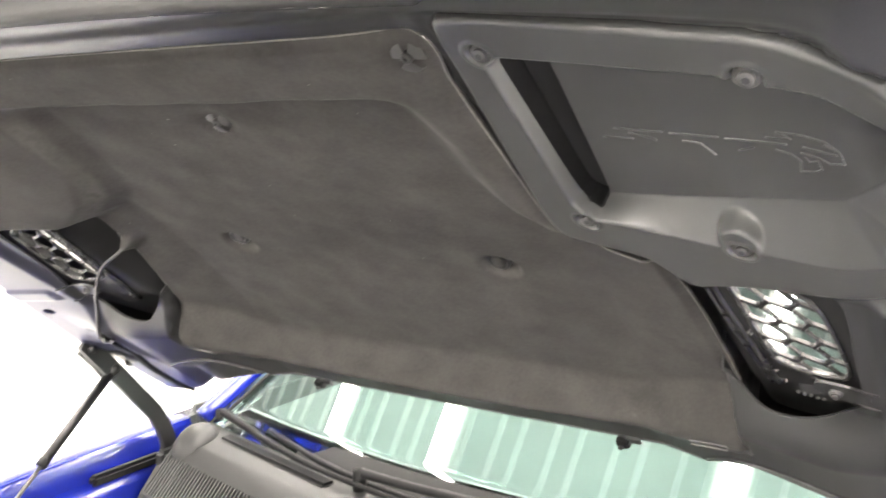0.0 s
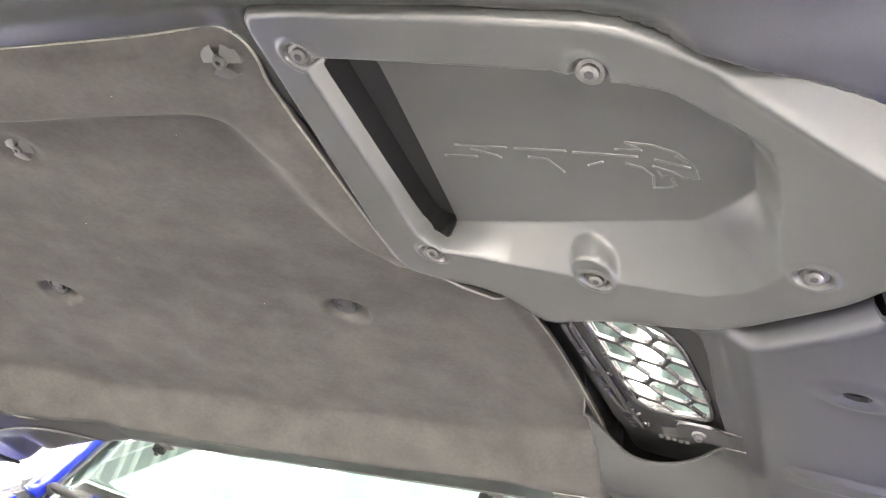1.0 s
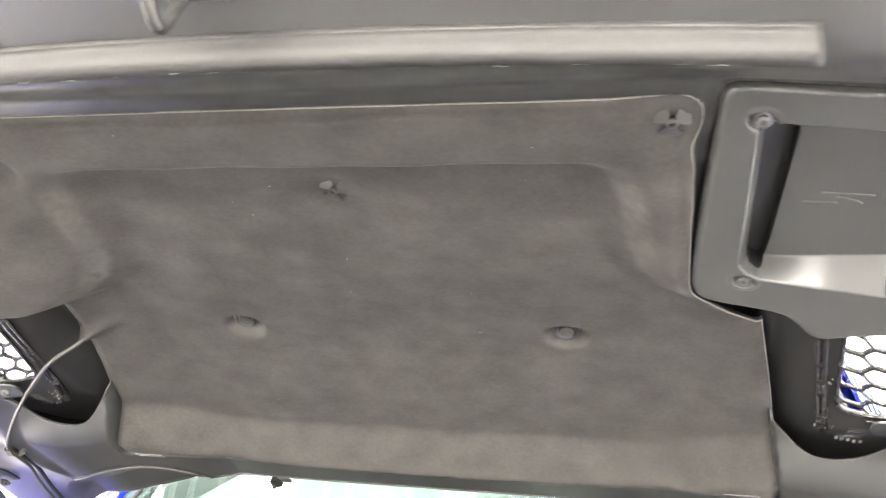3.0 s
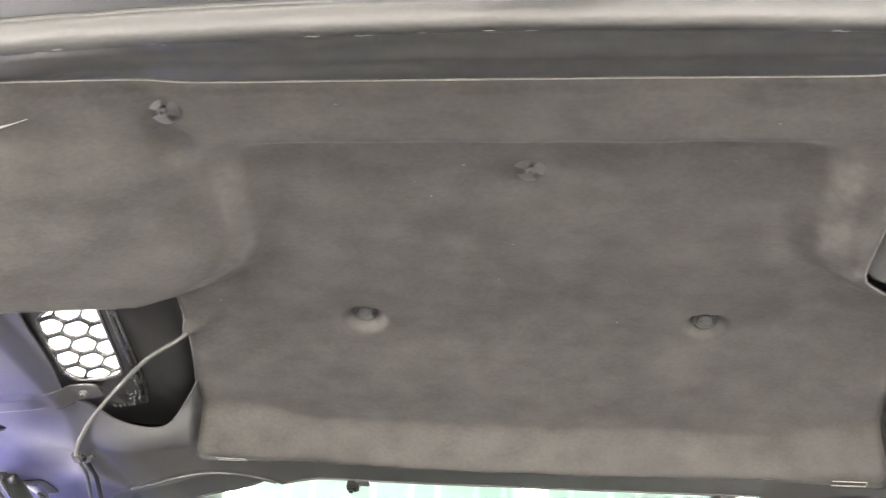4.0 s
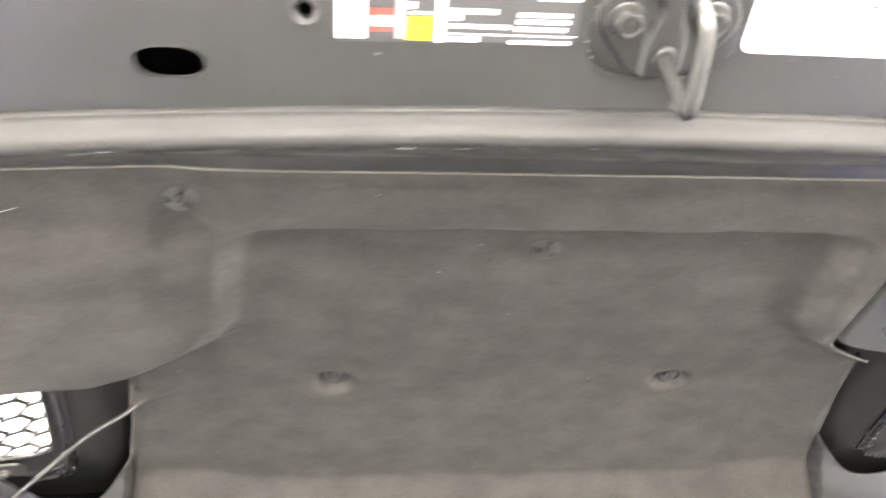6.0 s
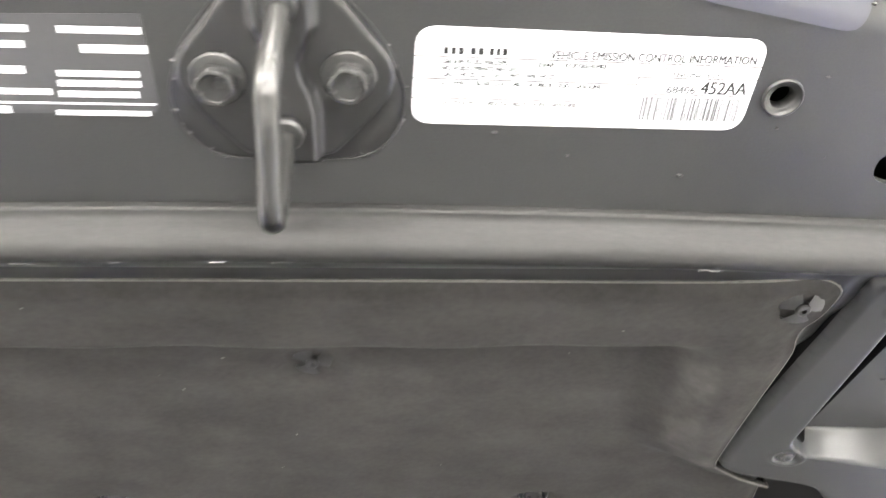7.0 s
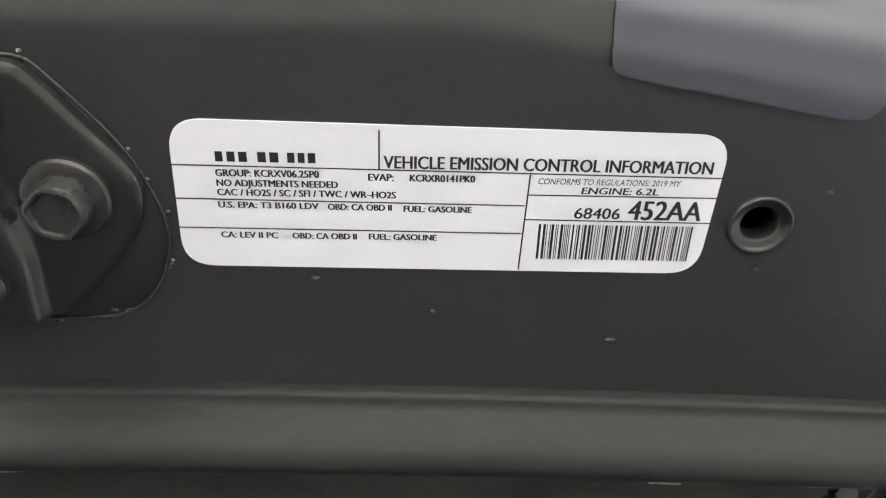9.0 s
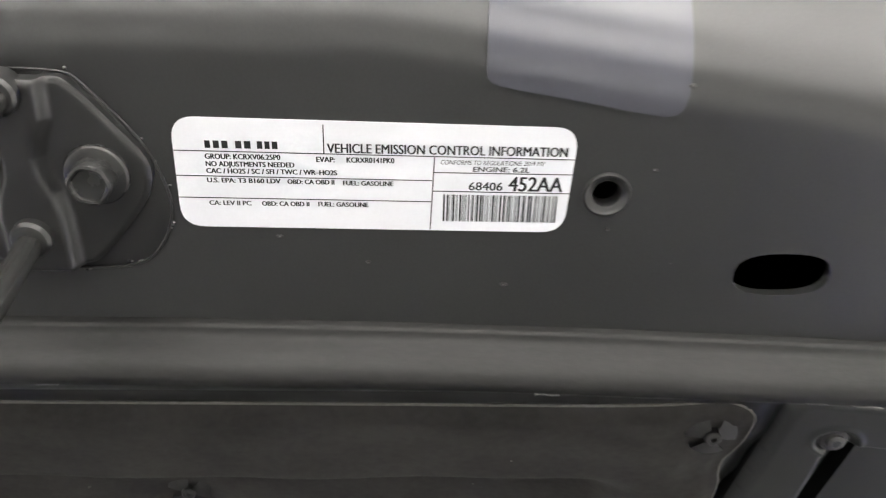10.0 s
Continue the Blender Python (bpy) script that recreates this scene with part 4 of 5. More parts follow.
# crumbs of sealer and dust on the front panel
rnd = random.Random(21)
for k in range(34):
    if k < 22:
        i = rnd.randrange(len(PLATE_OUT))
        x, z = PLATE_OUT[i] + np.array((rnd.uniform(-0.001, 0.002), rnd.uniform(-0.001, 0.002)))
    else:
        x, z = rnd.uniform(-0.17, 0.28), rnd.uniform(0.478, 0.560)
    r = rnd.uniform(0.0004, 0.0010)
    c = new("sealer_crumb", raw_mesh("sealer_crumb", *bead_shape(r), [M_SEALER if k < 22 else M_CLIP]))
    c.parent = striker if k < 22 else hood
    c.location = Vector((x, FY - 0.0004, z)) - ORIGIN[c.parent.name]
    c.scale = (rnd.uniform(1, 2.4), 0.7, 1)

# ---- emission label ----
LU, LV = Vector((0.99997, 0, -0.008)), Vector((-0.008, 0, -0.99997))
LAB = HOOD @ Matrix(((LU.x, 0, -LV.x, 0.06045), (0, 1, 0, FY - 0.0004), (LU.z, 0, -LV.z, 0.5452), (0, 0, 0, 1)))
label = thing("emission_label", (0, 0, 0), "white printed vehicle emission label on the hood's front panel", "label", base=LAB)
mm = 0.001


CARD = round_card([(-0.0011, 0.0004), (0.1381, -0.0012), (0.1361, -0.0424), (-0.0019, -0.0422)], 0.0085)
part("card", sheet("card", CARD, lambda x, z, d: 0 * x, 0.0012, (), 0.0003, 0.0003, (M_PAPER,)), label)
INKY = -0.00015
for nm, txt, x0, x1, base, cap, shear, bold in (
        ("title_text", "VEHICLE EMISSION CONTROL INFORMATION", 51.6, 134.6, 12.0, 3.7, 0.0, 0.035), ("group_text", "GROUP: KCRXV06.25P0", 9.4, 35.2, 15.1, 2.1, 0, 0.055),
        ("evap_text", "EVAP:", 47.7, 54.0, 15.6, 2.1, 0, 0.055), ("evap_code", "KCRXR0141PK0", 58.2, 74.6, 15.6, 2.1, 0, 0.055), ("notice_text", "NO ADJUSTMENTS NEEDED", 9.4, 39.9, 17.9, 2.0, 0, 0.055),
        ("systems_text", "CAC / HO2S / SC / SFI / TWC / WR\u2013HO2S", 9.3, 54.6, 20.6, 2.0, 0, 0.055), ("epa_text", "U.S. EPA: T3 B160 LDV", 9.2, 34.7, 24.2, 1.9, 0, 0.055), ("obd_text", "OBD: CA OBD II", 37.2, 53.5, 24.3, 1.9, 0, 0.055),
        ("fuel_text", "FUEL: GASOLINE", 56.7, 74.2, 24.5, 1.9, 0, 0.055), ("ca_text", "CA: LEV II PC", 9.0, 23.7, 33.2, 1.9, 0, 0.055), ("obd_text", "OBD: CA OBD II", 27.6, 44.3, 33.2, 1.9, 0, 0.055),
        ("fuel_text", "FUEL: GASOLINE", 47.6, 65.3, 33.1, 1.9, 0, 0.055), ("regulation_text", "CONFORMS TO REGULATIONS: 2019 MY", 90.8, 127.3, 15.7, 1.8, 0.2, 0.0), ("engine_text", "ENGINE: 6.2L", 102.1, 121.9, 18.3, 2.0, 0.1, 0.04),
        ("code_text", "68406", 101.0, 112.8, 25.6, 3.4, 0.05, 0.025), ("code_text", "452AA", 115.0, 134.0, 25.7, 6.0, 0.05, 0.03)):
    part(nm, text_mesh(nm, txt, x0 * mm, -base * mm, (x1 - x0) * mm, cap * mm, M_INK, INKY, shear, bold), label)
for x0, x1 in ((9.7, 11.6), (12.6, 14.6), (15.5, 17.6), (20.2, 22.3), (23.2, 25.4), (27.6, 29.4), (30.2, 31.9), (32.7, 34.6)):
    part("maker_bar", flat_rects("maker_bar", [(x0 * mm, -11.0 * mm, x1 * mm, -8.2 * mm)], M_INK, INKY), label)
for a, b, c, d in ((-1.5, 12.1, 137.6, 13.1), (-1.6, 21.7, 87.9, 22.1), (-1.7, 30.3, 87.7, 30.5), (88.5, 18.9, 137.4, 18.9), (88.3, 26.2, 137.0, 26.4)):
    part("ruled_line", raw_mesh("ruled_line", [(a * mm, INKY, -b * mm - 0.00018), (c * mm, INKY, -d * mm - 0.00018), (c * mm, INKY, -d * mm + 0.00018), (a * mm, INKY, -b * mm + 0.00018)], [(0, 1, 2, 3)], [M_INK], False), label)
for a, b, c, d in ((50.5, 1.6, 50.4, 12.4), (88.6, 13.0, 87.6, 41.9)):
    part("ruled_line", raw_mesh("ruled_line", [(c * mm - 0.0002, INKY, -d * mm), (c * mm + 0.0002, INKY, -d * mm), (a * mm + 0.0002, INKY, -b * mm), (a * mm - 0.0002, INKY, -b * mm)], [(0, 1, 2, 3)], [M_INK], False), label)
rnd = random.Random(11)
rects, bx = [], 92.0
while bx < 132.8:
    w = rnd.choice((0.22, 0.22, 0.45, 0.65))
    rects.append((bx * mm, -38.3 * mm, (bx + w) * mm, -27.5 * mm))
    bx += w + rnd.choice((0.25, 0.25, 0.45, 0.6))
for r in rects:
    part("code_bar", flat_rects("code_bar", [r], M_INK, INKY), label)

# ---- warning label ----
warn = thing("warning_label", (-0.1115, FY - 0.0004, 0.503), "dark warning label with yellow, red and white print", "label")
WY = FY - 0.0004
part("card", sheet("card", rounded([(-0.181, 0.5025), (-0.181, 0.5445), (-0.043, 0.5475), (-0.0415, 0.506)], 0), lambda x, z, d: WY + 0 * x, 0.004, (), 0.0003, 0.0003, (M_LABELBLACK,)), warn)
wx = lambda p: -0.181 + (p - 115) / 1280 * 0.139
wz = lambda p: 0.503 + (285 - p) * 0.000116 + 0.001
for nm, m, rs in (("white_block", M_PAPER, [(115, 275, 270, -85)]), ("yellow_header", M_YELLOW, [(268, 58, 640, -25)]), ("header_mark", M_INK, [(400, 45, 470, -5)]), ("grey_block", M_GREY, [(425, 270, 470, 60)]), ("white_divider", M_PAPER, [(635, 285, 682, -60)]),
                  ("red_mark", M_RED, [(272, 235, 400, 115)]), ("yellow_square", M_YELLOW, [(482, 208, 628, 150)]), ("yellow_square", M_YELLOW, [(480, 275, 628, 213)]), ("pale_mark", M_PAPER, [(300, 205, 430, 150), (450, 110, 525, 75), (500, 138, 630, 122)]),
                  ("text_bar", M_PAPER, [(690, 35, 975, 10)]), ("text_bar", M_PAPER, [(1165, 48, 1390, 18)]), ("text_bar", M_PAPER, [(690, 128, 955, 100)]), ("text_bar", M_PAPER, [(690, 165, 770, 135)]), ("text_bar", M_PAPER, [(690, 205, 1030, 182)]),
                  ("text_bar", M_PAPER, [(690, 240, 1390, 232)]), ("text_bar", M_PAPER, [(690, 278, 870, 250)]), ("text_bar", M_PAPER, [(1030, 282, 1365, 262)]), ("text_bar", M_PAPER, [(1065, 135, 1348, 112)]), ("text_bar", M_PAPER, [(1060, 172, 1348, 148)]),
                  ("text_bar", M_PAPER, [(1055, 212, 1335, 188)]), ("text_bar", M_PAPER, [(690, -20, 1000, -45)]), ("text_bar", M_PAPER, [(1100, -20, 1380, -45)])):
    part(nm, flat_rects(nm, [(wx(a), wz(b), wx(c), wz(d)) for a, b, c, d in rs], m, WY - (0.0003 if nm not in ("header_mark", "pale_mark") else 0.0005)), warn)

# ---- clear film ----
FILM = rounded([(0.1675, 0.607), (0.1665, 0.59), (0.1655, 0.564), (0.166, 0.5595), (0.171, 0.5575), (0.20, 0.5525), (0.224, 0.5478), (0.2305, 0.5475), (0.234, 0.552), (0.235, 0.565), (0.236, 0.58), (0.236, 0.5955)], 2)
whole("protective_film", sheet("protective_film", FILM, lambda x, z, d: panel_y(x, z) - 0.0012, 0.0030, (), 0.0007, 0.0007, (film_mat,)), (0.2, FY, 0.56), "clear slightly milky protective film stuck on the hood's front edge", "film")

# ---- washer hoses ----
def hose_point(x, z, off):
    """Just in front of the panel, or off the panel's plane where it spans the vent."""
    span = inside(np.array([x]), np.array([z]), VENT_L)[0] or x > -0.41
    y = float(lean(x, z)) + off
    return (x, y if span else min(y, float(panel_y(np.array([x]), np.array([z]))[0]) - 0.0045), z)


RUN = [hose_point(*p) for p in ((-0.36, 0.012, 0.050), (-0.386, -0.004, 0.024), (-0.404, -0.0135, 0.009), (-0.445, -0.034, -0.004), (-0.490, -0.076, -0.015), (-0.522, -0.111, -0.019), (-0.549, -0.143, -0.023), (-0.570, -0.174, -0.026), (-0.580, -0.198, -0.028))]
DROP = [hose_point(*p) for p in ((-0.580, -0.198, -0.028), (-0.590, -0.235, -0.030), (-0.604, -0.278, -0.030), (-0.625, -0.34, -0.030), (-0.66, -0.43, -0.02), (-0.68, -0.49, -0.01))]
hose = thing("washer_hose", (-0.5, -0.06, -0.1), "thin grey washer hose clipped to the hood's panel", "hose")
part("tube", tube_mesh("tube", RUN + DROP[1:], 0.0026, M_HOSE, 10, 8), hose)
part("sleeve", tube_mesh("sleeve", [(x + 0.009 + 0.002 * i, y, z) for i, (x, y, z) in enumerate(DROP)], 0.0030, M_BLACK, 8, 6), hose, "black sleeve")
part("clip", box_mesh("clip", (-0.579, DROP[0][1] + 0.001, -0.201), (0.013, 0.010, 0.016), M_CLIP, 0.002), hose)
part("clip_foot", box_mesh("clip_foot", (-0.566, DROP[0][1] + 0.003, -0.207), (0.020, 0.004, 0.007), M_CLIP, 0.001, Matrix.Rotation(radians(-35), 4, "Y")), hose)

# ---- the car's body ----
CAR = Matrix()
car = thing("car", (0, 0.3, 0), "bright blue car body with raised hood, parked indoors", "car", base=CAR)


def extrude_y(name, prof, y0, y1, m, n=10, move=None):
    V, F = [], []
    for i in range(n + 1):
        t = i / n
        for x, z in prof:
            dx, dz = move(t) if move else (0, 0)
            V.append((x + dx, y0 + (y1 - y0) * t, z + dz))
    k = len(prof)
    for i in range(n):
        for j in range(k - 1):
            a = i * k + j
            F.append((a, a + 1, a + k + 1, a + k))
    bm = bmesh.new()
    vs = [bm.verts.new(v) for v in V]
    for f in F:
        bm.faces.new([vs[i] for i in f])
    me = from_bm(name, bm, m, True, 40)
    return me


for s in (-1, 1):
    prof = [(s * 0.735, 0.80), (s * 0.742, 0.905), (s * 0.748, 0.925), (s * 0.765, 0.940), (s * 0.768, 0.978), (s * 0.775, 0.990), (s * 0.80, 0.994), (s * 0.86, 0.980), (s * 0.915, 0.925), (s * 0.945, 0.85), (s * 0.96, 0.70), (s * 0.955, 0.45), (s * 0.93, 0.25)]
    part("fender", extrude_y("fender", prof, -1.25, 0.42, M_SKIN, 16, lambda t: (0.0, -0.10 * (1 - t) ** 2)), car, "glossy blue painted fender")
    part("fender_trim", box_mesh("fender_trim", (s * 0.748, 0.24, 0.945), (0.022, 0.16, 0.020), M_BLACK, 0.006), car, "black rubber seal on the fender's ledge")
    pil = [(s * 0.735, 0.42, 1.0), (s * 0.705, 0.62, 1.11), (s * 0.682, 0.85, 1.235), (s * 0.650, 1.15, 1.37), (s * 0.635, 1.30, 1.43)]
    part("pillar", tube_mesh("pillar", pil, 0.019, M_SKIN, 12, 6), car, "blue windscreen pillar")
    part("pillar_trim", tube_mesh("pillar_trim", [(x - s * 0.045, y + 0.004, z + 0.002) for x, y, z in pil], 0.004, M_BLACK, 8, 6), car, "thin black windscreen moulding")
    door = [(s * 0.955, 0.30), (s * 0.97, 0.6), (s * 0.95, 0.85), (s * 0.90, 0.95), (s * 0.84, 0.985)]
    part("door", extrude_y("door", door, 0.43, 1.75, M_SKIN, 6), car)
    part("door_trim", box_mesh("door_trim", (s * 0.815, 1.10, 0.715), (0.03, 1.30, 0.57), M_CABIN, 0.02), car, "dark door lining")
    part("rail", tube_mesh("rail", [(s * 0.635, 1.30, 1.43), (s * 0.63, 1.8, 1.45), (s * 0.63, 2.4, 1.33), (s * 0.70, 3.0, 1.0)], 0.035, M_SKIN, 10, 6), car)
part("bay_floor", box_mesh("bay_floor", (0, -0.4, 0.62), (1.46, 1.3, 0.04), M_BLACK), car, "dark engine bay tray")
part("firewall", box_mesh("firewall", (0, 0.22, 0.72), (1.46, 0.03, 0.28), M_BLACK), car)
part("nose", extrude_y("nose", [(-0.93, 0.3), (-0.93, 0.82), (-0.8, 0.88), (0.8, 0.88), (0.93, 0.82), (0.93, 0.3)], -1.45, -1.02, M_BLACK, 4), car, "black radiator closing panel")
part("dashboard", box_mesh("dashboard", (0, 0.77, 0.925), (1.38, 0.70, 0.14), M_CABIN, 0.03), car)
part("cabin_floor", box_mesh("cabin_floor", (0, 1.30, 0.36), (1.56, 1.95, 0.04), M_CABIN), car)
part("cabin_back", box_mesh("cabin_back", (0, 2.3, 0.9), (1.3, 0.05, 0.9), M_CABIN), car)
V, F = [], []
for i in range(13):
    for j in range(7):
        u, t = i / 6 - 1, j / 6
        V.append((u * 0.635, 1.27 + 1.15 * t, 1.445 - 0.05 * u * u - 0.11 * t * t))
for i in range(12):
    for j in range(6):
        a = i * 7 + j
        F.append((a, a + 7, a + 8, a + 1))
part("roof", raw_mesh("roof", V, F, [M_GRILLE]), car, "gloss black roof")


def screen_point(u, t):
    """On the windscreen: u across from -1 to 1, t up from 0 to 1."""
    return ((0.705 - 0.070 * t) * u, 0.335 + 0.085 * u * u + 0.86 * t - 0.04 * u * u * t, 0.985 + 0.01 * u * u + 0.455 * t - 0.03 * t * t)


V, F = [], []
for i in range(25):
    for j in range(13):
        V.append(screen_point(i / 12 - 1, j / 12))
for i in range(24):
    for j in range(12):
        a = i * 13 + j
        F.append((a, a + 13, a + 14, a + 1))
screen_me = raw_mesh("windscreen", V, F, [glass])
bm = bmesh.new()
bm.from_mesh(screen_me)
bmesh.ops.solidify(bm, geom=bm.faces[:], thickness=0.005)
for f in bm.faces:
    f.smooth = True
bm.to_mesh(screen_me)
bm.free()
ws = part("windscreen", screen_me, car, "green-tinted windscreen reflecting the ceiling lamps")
ws.visible_shadow = False

V = [(p[0], p[1] - 0.002, p[2] + 0.004) for i in range(33) for p in (screen_point(-0.62 + 1.56 * i / 32, -0.01), screen_point(-0.62 + 1.56 * i / 32, 0.05 - 0.03 * (i < 2)))]
part("black_border", raw_mesh("black_border", V, [(2 * i, 2 * i + 2, 2 * i + 3, 2 * i + 1) for i in range(32)], [M_BLACK]), car, "black border printed along the windscreen's foot")

# cowl
V, F = [], []
N = 40
for i in range(N + 1):
    u = i / N * 2 - 1
    a = abs(u)
    yb = 0.335 + 0.085 * u * u
    prof = [(yb + 0.015, 0.982 + 0.008 * u * u), (yb - 0.03, 0.985), (yb - 0.07, 0.982), (yb - 0.105 + 0.03 * a, 0.972 + 0.010 * a), (yb - 0.135 + 0.03 * a, 0.957 + 0.010 * a), (yb - 0.200 + 0.03 * a, 0.905), (yb - 0.235 + 0.03 * a, 0.86)]
    V += [(0.722 * u, y, z) for y, z in prof]
for i in range(N):
    for j in range(6):
        a = i * 7 + j
        F.append((a, a + 7, a + 8, a + 1))
cowl = thing("cowl_panel", (0, 0.25, 0.95), "grey weathered plastic cowl panel below the windscreen", "cowl panel", base=CAR)
part("panel", raw_mesh("panel", V, F, [M_COWL]), cowl)
bm = bmesh.new()
for i in range(150):
    u = -0.97 + 1.94 * i / 149
    a = abs(u)
    yb = 0.335 + 0.085 * u * u - 0.17 + 0.03 * a
    box_bm(bm, (0.722 * u, yb - 0.002, 0.934), (0.004, 0.012, 0.085), 0.0, Matrix.Rotation(radians(-50), 4, "X"))
part("slats", from_bm("slats", bm, M_COWL), cowl, "fine upright slats").data.name = "slats"
for s in (-1, 1):
    bm = bmesh.new()
    bmesh.ops.create_uvsphere(bm, u_segments=28, v_segments=16, radius=1)
    bmesh.ops.transform(bm, matrix=Matrix.Translation((s * 0.680, 0.356, 0.962)) @ Matrix.Rotation(radians(-14 * s), 4, "Z") @ Matrix.Diagonal((0.040, 0.066, 0.050, 1)), verts=bm.verts)
    part("corner_cap", from_bm("corner_cap", bm, M_COWL), cowl, "rounded grey corner cap")
part("wiper_well", box_mesh("wiper_well", (-0.47, 0.348, 0.984), (0.34, 0.030, 0.012), M_BLACK, 0.005, Matrix.Rotation(radians(-13), 4, "Z")), cowl, "dark slot below the wiper arm")

# wipers
for k, (x0, x1) in enumerate(((-0.70, -0.12), (-0.25, 0.40))):
    wp = thing("wiper", (x0, 0.38, 1.0), "dark wiper arm with black blade resting on the windscreen", "wiper", "wipers", base=CAR)
    pts = []
    for t in (0, 0.15, 0.4, 0.7, 1.0):
        x = x0 + (x1 - x0) * t
        p = screen_point(x / 0.70, 0.03 + 0.03 * t)
        pts.append((x, p[1] - 0.05, p[2] + 0.016 - 0.012 * t))
    if k == 0:
        pts = [(-0.70, 0.440, 1.012), (-0.60, 0.405, 1.010), (-0.51, 0.373, 1.006), (-0.35, 0.328, 1.000), (-0.12, 0.292, 0.996)]
    part("arm", tube_mesh("arm", pts, 0.0070, M_BLACK, 8, 5, lambda t: 1.25 - 0.6 * t), wp)
    part("blade", tube_mesh("blade", [(x + 0.05, y + 0.018, z - 0.006) for x, y, z in pts[1:]], 0.006, M_BLACK, 8, 4), wp)
    part("pivot", tube_mesh("pivot", [(x0, pts[0][1], pts[0][2] - 0.03), (x0, pts[0][1], pts[0][2] + 0.004)], 0.012, M_BLACK, 12, 1), wp)

# hinges and gas struts
def strap(name, x, line, half, thick, m):
    """A flat bent bar in an upright plane, along a line of (y, z)."""
    bm = bmesh.new()
    P = [Vector((0, a, b)) for a, b in line]
    rows = []
    for i, p in enumerate(P):
        d = (P[min(i + 1, len(P) - 1)] - P[max(i - 1, 0)]).normalized()
        n = Vector((0, -d.z, d.y)) * half
        rows.append([bm.verts.new((x + sx * thick / 2, q.y, q.z)) for sx, q in ((-1, p + n), (1, p + n), (1, p - n), (-1, p - n))])
    for p, q in zip(rows, rows[1:]):
        for k in range(4):
            bm.faces.new((p[k], p[(k + 1) % 4], q[(k + 1) % 4], q[k]))
    bm.faces.new(rows[0])
    bm.faces.new(rows[-1][::-1])
    bmesh.ops.bevel(bm, geom=bm.edges[:], offset=0.0015, segments=2, affect="EDGES")
    return from_bm(name, bm, m)


for s in (-1, 1):
    hg = part("hood_hinge", strap("hood_hinge", s * 0.726, [(0.146, 1.214), (0.166, 1.191), (0.212, 1.138), (0.258, 1.085), (0.292, 1.046), (0.311, 1.015), (0.322, 0.978), (0.322, 0.92)], 0.017, 0.012, M_PLATE), car, "dark steel hood hinge arm")
    part("bracket", strap("bracket", s * 0.738, [(0.150, 1.200), (0.178, 1.170), (0.200, 1.140)], 0.014, 0.010, M_PLATE), hg)
    part("foot", box_mesh("foot", (s * 0.716, 0.316, 0.945), (0.030, 0.055, 0.05), M_PLATE, 0.008), hg)
    for yy, zz in ((0.160, 1.206), (0.205, 1.160)):
        part("hinge_bolt", tube_mesh("hinge_bolt", [(s * 0.722, yy - 0.004, zz - 0.006), (s * 0.712, yy - 0.004, zz - 0.006)], 0.008, M_PLATE, 6, 1), hg, "hexagon hinge bolt")
    mount = thing("hinge_mount", (s * 0.712, float(panel_y(np.array([s * 0.712]), np.array([-0.350]))[0]), -0.350), "dark steel hinge plate bolted to the hood's panel", "hinge plate", "hinge plates")
    mo = ORIGIN[mount.name]
    part("plate", sheet("plate", round_card([(mo.x - 0.016, mo.z + 0.030), (mo.x + 0.016, mo.z + 0.030), (mo.x + 0.016, mo.z - 0.030), (mo.x - 0.016, mo.z - 0.030)], 0.009), lambda x, z, d: panel_y(x, z) - 0.004 + 0.002 * sm(0.003, 0.0, d), 0.004, (), 0.004, 0.004, (M_PANEL,)), mount)
    for dz in (0.017, -0.017):
        screw(mount, mo.x, mo.y - 0.0045, mo.z + dz, M_PANEL, 0.009)
    gs = thing("gas_strut", (s * 0.735, -0.05, 0.9), "black gas strut holding the hood open", "gas strut", "hood struts", base=CAR)
    top, low = Vector((s * 0.725, 0.195, 1.145)), Vector((s * 0.75, -0.06, 0.895))
    part("cylinder", tube_mesh("cylinder", [top, top.lerp(low, 0.52)], 0.0082, M_PLATE, 14, 1), gs, "black strut cylinder")
    part("rod", tube_mesh("rod", [top.lerp(low, 0.50), low], 0.0036, M_STEEL, 10, 1), gs, "bright steel rod")
    part("ball_end", tube_mesh("ball_end", [top + Vector((0, 0.01, 0.01)), top], 0.008, M_STEEL, 10, 1), gs)
    part("collar", tube_mesh("collar", [top.lerp(low, 0.50), top.lerp(low, 0.545)], 0.0095, M_BLACK, 14, 1), gs)

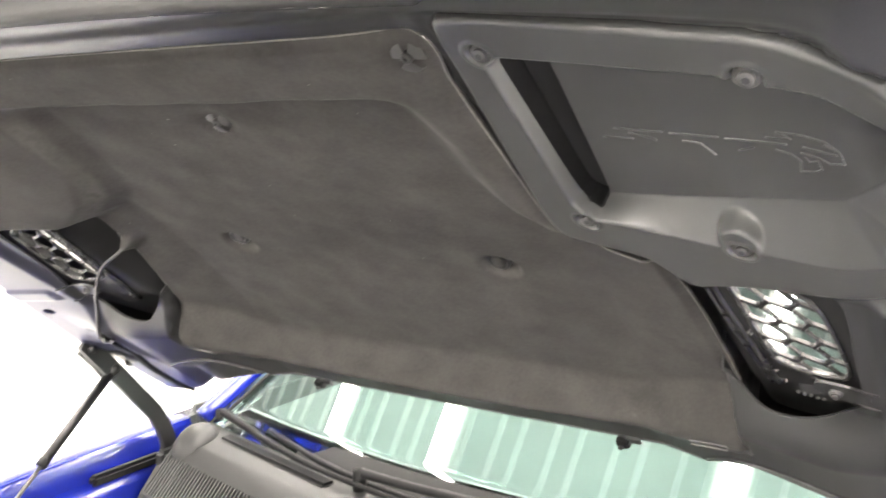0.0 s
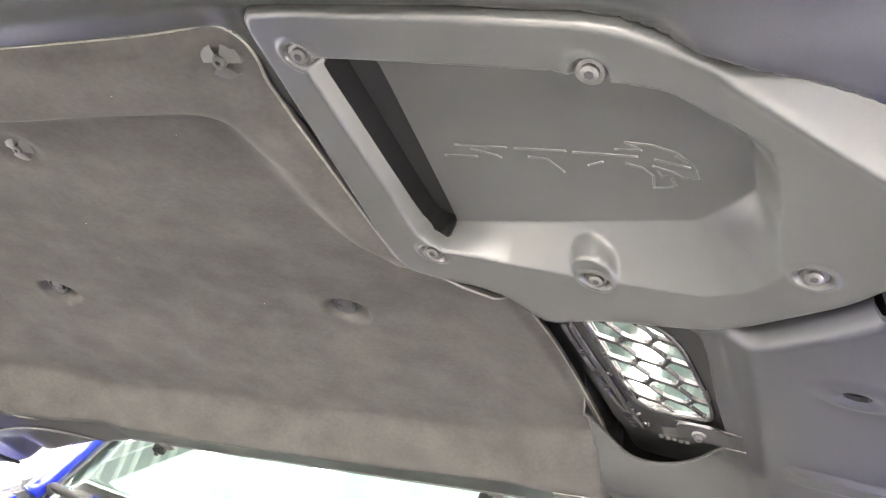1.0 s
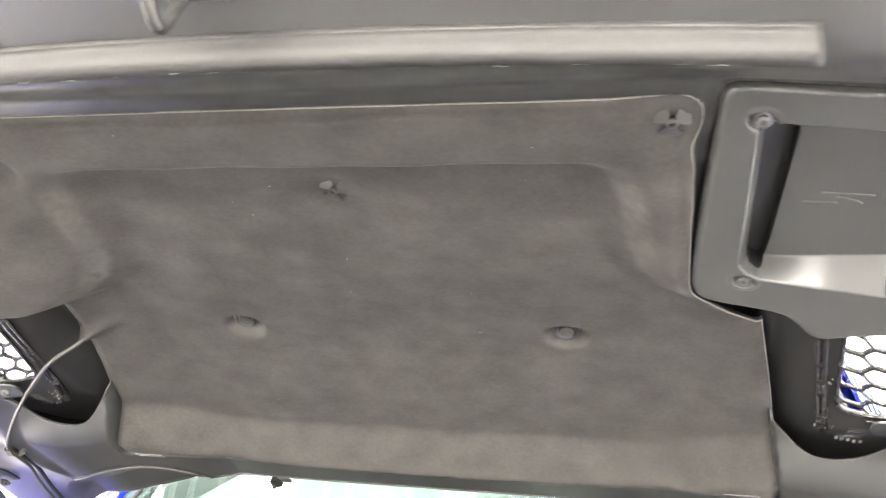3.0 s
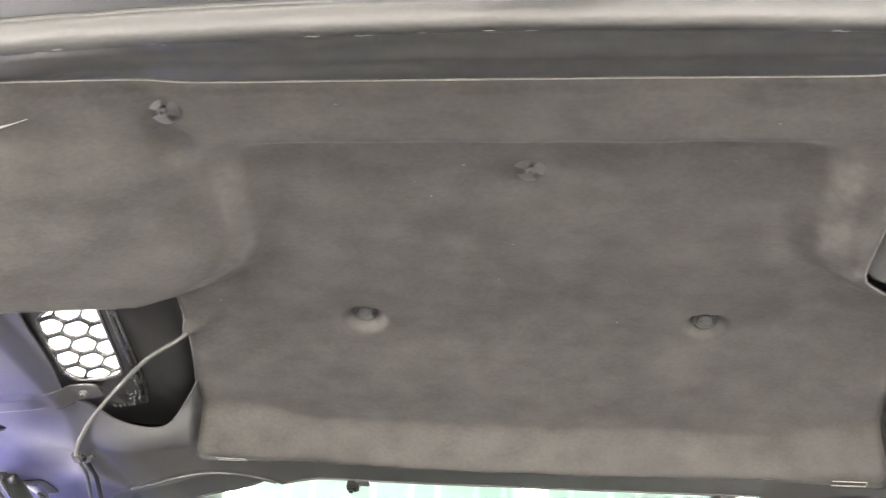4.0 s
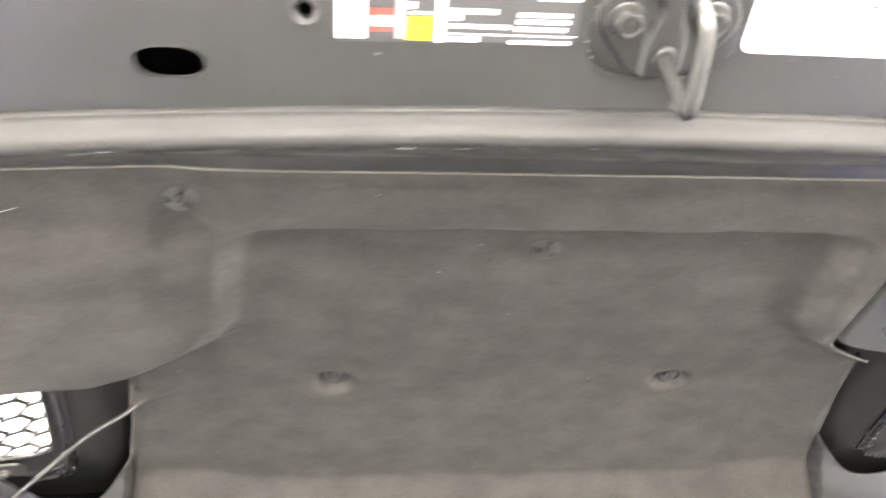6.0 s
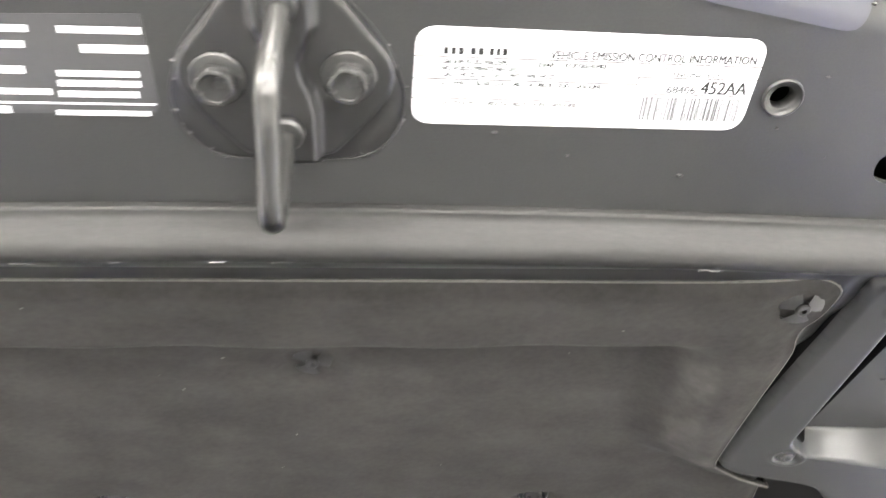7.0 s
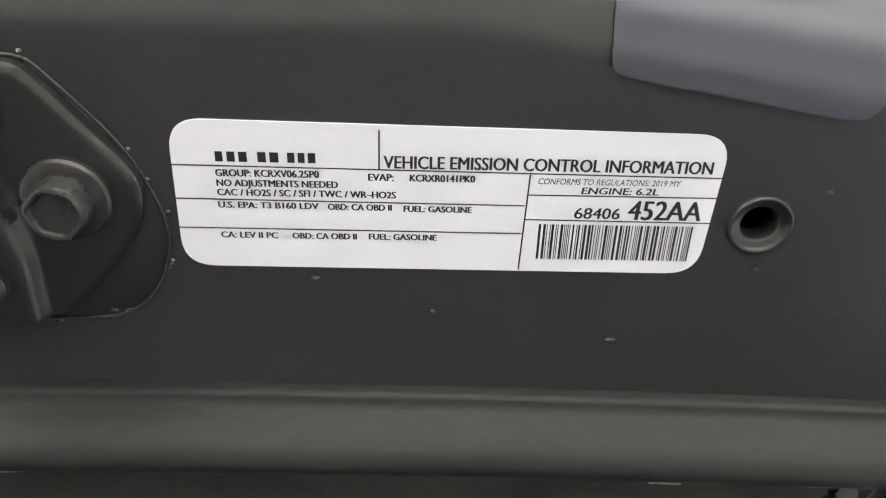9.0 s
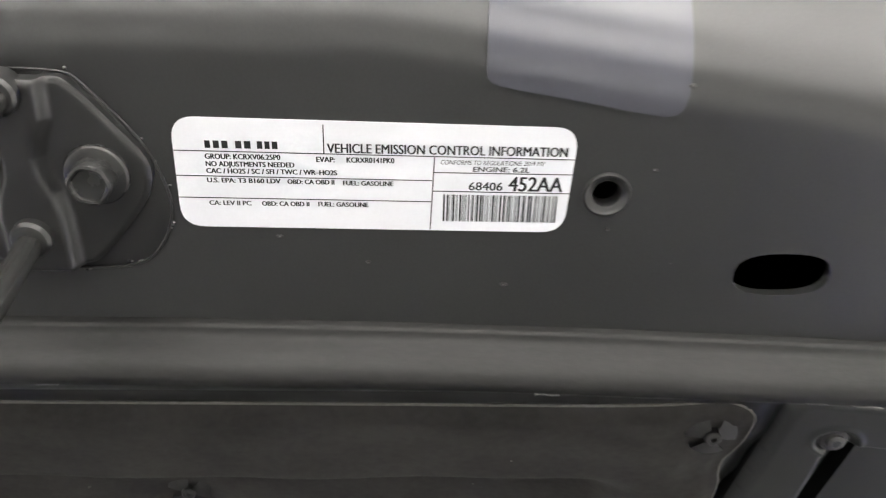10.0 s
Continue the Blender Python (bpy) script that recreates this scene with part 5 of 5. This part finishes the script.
# ---- the room ----
X0, X1, Y0, Y1, ZC = -4.2, 5.0, -18.0, 7.0, 3.3
whole("floor", box_mesh("floor", ((X0 + X1) / 2, (Y0 + Y1) / 2, -0.1), (X1 - X0, Y1 - Y0, 0.2), M_FLOOR), (0, 0, 0), "grey sealed workshop floor", "floor", kind="structure", base=CAR)
whole("ceiling", box_mesh("ceiling", ((X0 + X1) / 2, (Y0 + Y1) / 2, ZC + 0.1), (X1 - X0, Y1 - Y0, 0.2), M_CEIL), (0, 0, ZC), "white ribbed steel ceiling", "ceiling", kind="structure", base=CAR)
for nm, c, sz in (("wall_west", (X0 - 0.1, (Y0 + Y1) / 2, ZC / 2), (0.2, Y1 - Y0, ZC)), ("wall_east", (X1 + 0.1, (Y0 + Y1) / 2, ZC / 2), (0.2, Y1 - Y0, ZC)), ("wall_north", ((X0 + X1) / 2, Y1 + 0.1, ZC / 2), (X1 - X0, 0.2, ZC)), ("wall_south", ((X0 + X1) / 2, Y0 - 0.1, ZC / 2), (X1 - X0, 0.2, ZC))):
    whole(nm, box_mesh(nm, c, sz, M_WALL), c, "plain white painted workshop wall", "wall", kind="structure", base=CAR)
bm = bmesh.new()
for k in range(56):
    box_bm(bm, (X0 + 0.12 + k * 0.163 + 0.03 * (k % 2), (Y0 + Y1) / 2, ZC - 0.012), (0.03, Y1 - Y0 - 0.02, 0.024))
whole("ceiling_rib", from_bm("ceiling_rib", bm, M_WALL, False), (0, 0, ZC), "white pressed ribs of the ceiling", "ceiling", kind="structure", base=CAR)
for k, yy in enumerate((-16, -13.7, -11.4, -9.1, -6.8, -4.5, -2.2, 0.1, 2.4, 4.7)):
    whole("ceiling_beam", box_mesh("ceiling_beam", ((X0 + X1) / 2, yy, ZC - 0.11), (X1 - X0 - 0.02, 0.10, 0.16), M_BEAM, 0.01), ((X0 + X1) / 2, yy, ZC - 0.11), "grey ceiling beam", "beam", "ceiling beams", "structure", CAR)
for xx in (-2.24, -1.46, -0.03, 0.95, 2.1, 3.2):
    lamp = thing("ceiling_lamp", (xx, 2.3, ZC), "long lit white tube lamp on the ceiling", "ceiling lamp", "ceiling lamps", base=CAR)
    part("housing", box_mesh("housing", (xx, 2.3, ZC - 0.22), (0.16, 8.2, 0.03), M_WALL, 0.005), lamp)
    part("tube", box_mesh("tube", (xx, 2.3, ZC - 0.26), (0.09, 8.0, 0.05), tube, 0.01), lamp, "glowing tube")
# unseen lamps across the front, added to light the hood's underside
for yy in (-1.7, -3.3, -5.2, -7.4):
    lamp = thing("ceiling_lamp", (0.4, yy, ZC), "added unseen white tube lamp across the ceiling", "ceiling lamp", "front ceiling lamps", base=CAR)
    part("housing", box_mesh("housing", (0.4, yy, ZC - 0.22), (8.2, 0.16, 0.03), M_WALL, 0.005), lamp)
    part("tube", box_mesh("tube", (0.4, yy, ZC - 0.285), (8.0, 0.09, 0.09), tube, 0.02), lamp, "glowing tube")
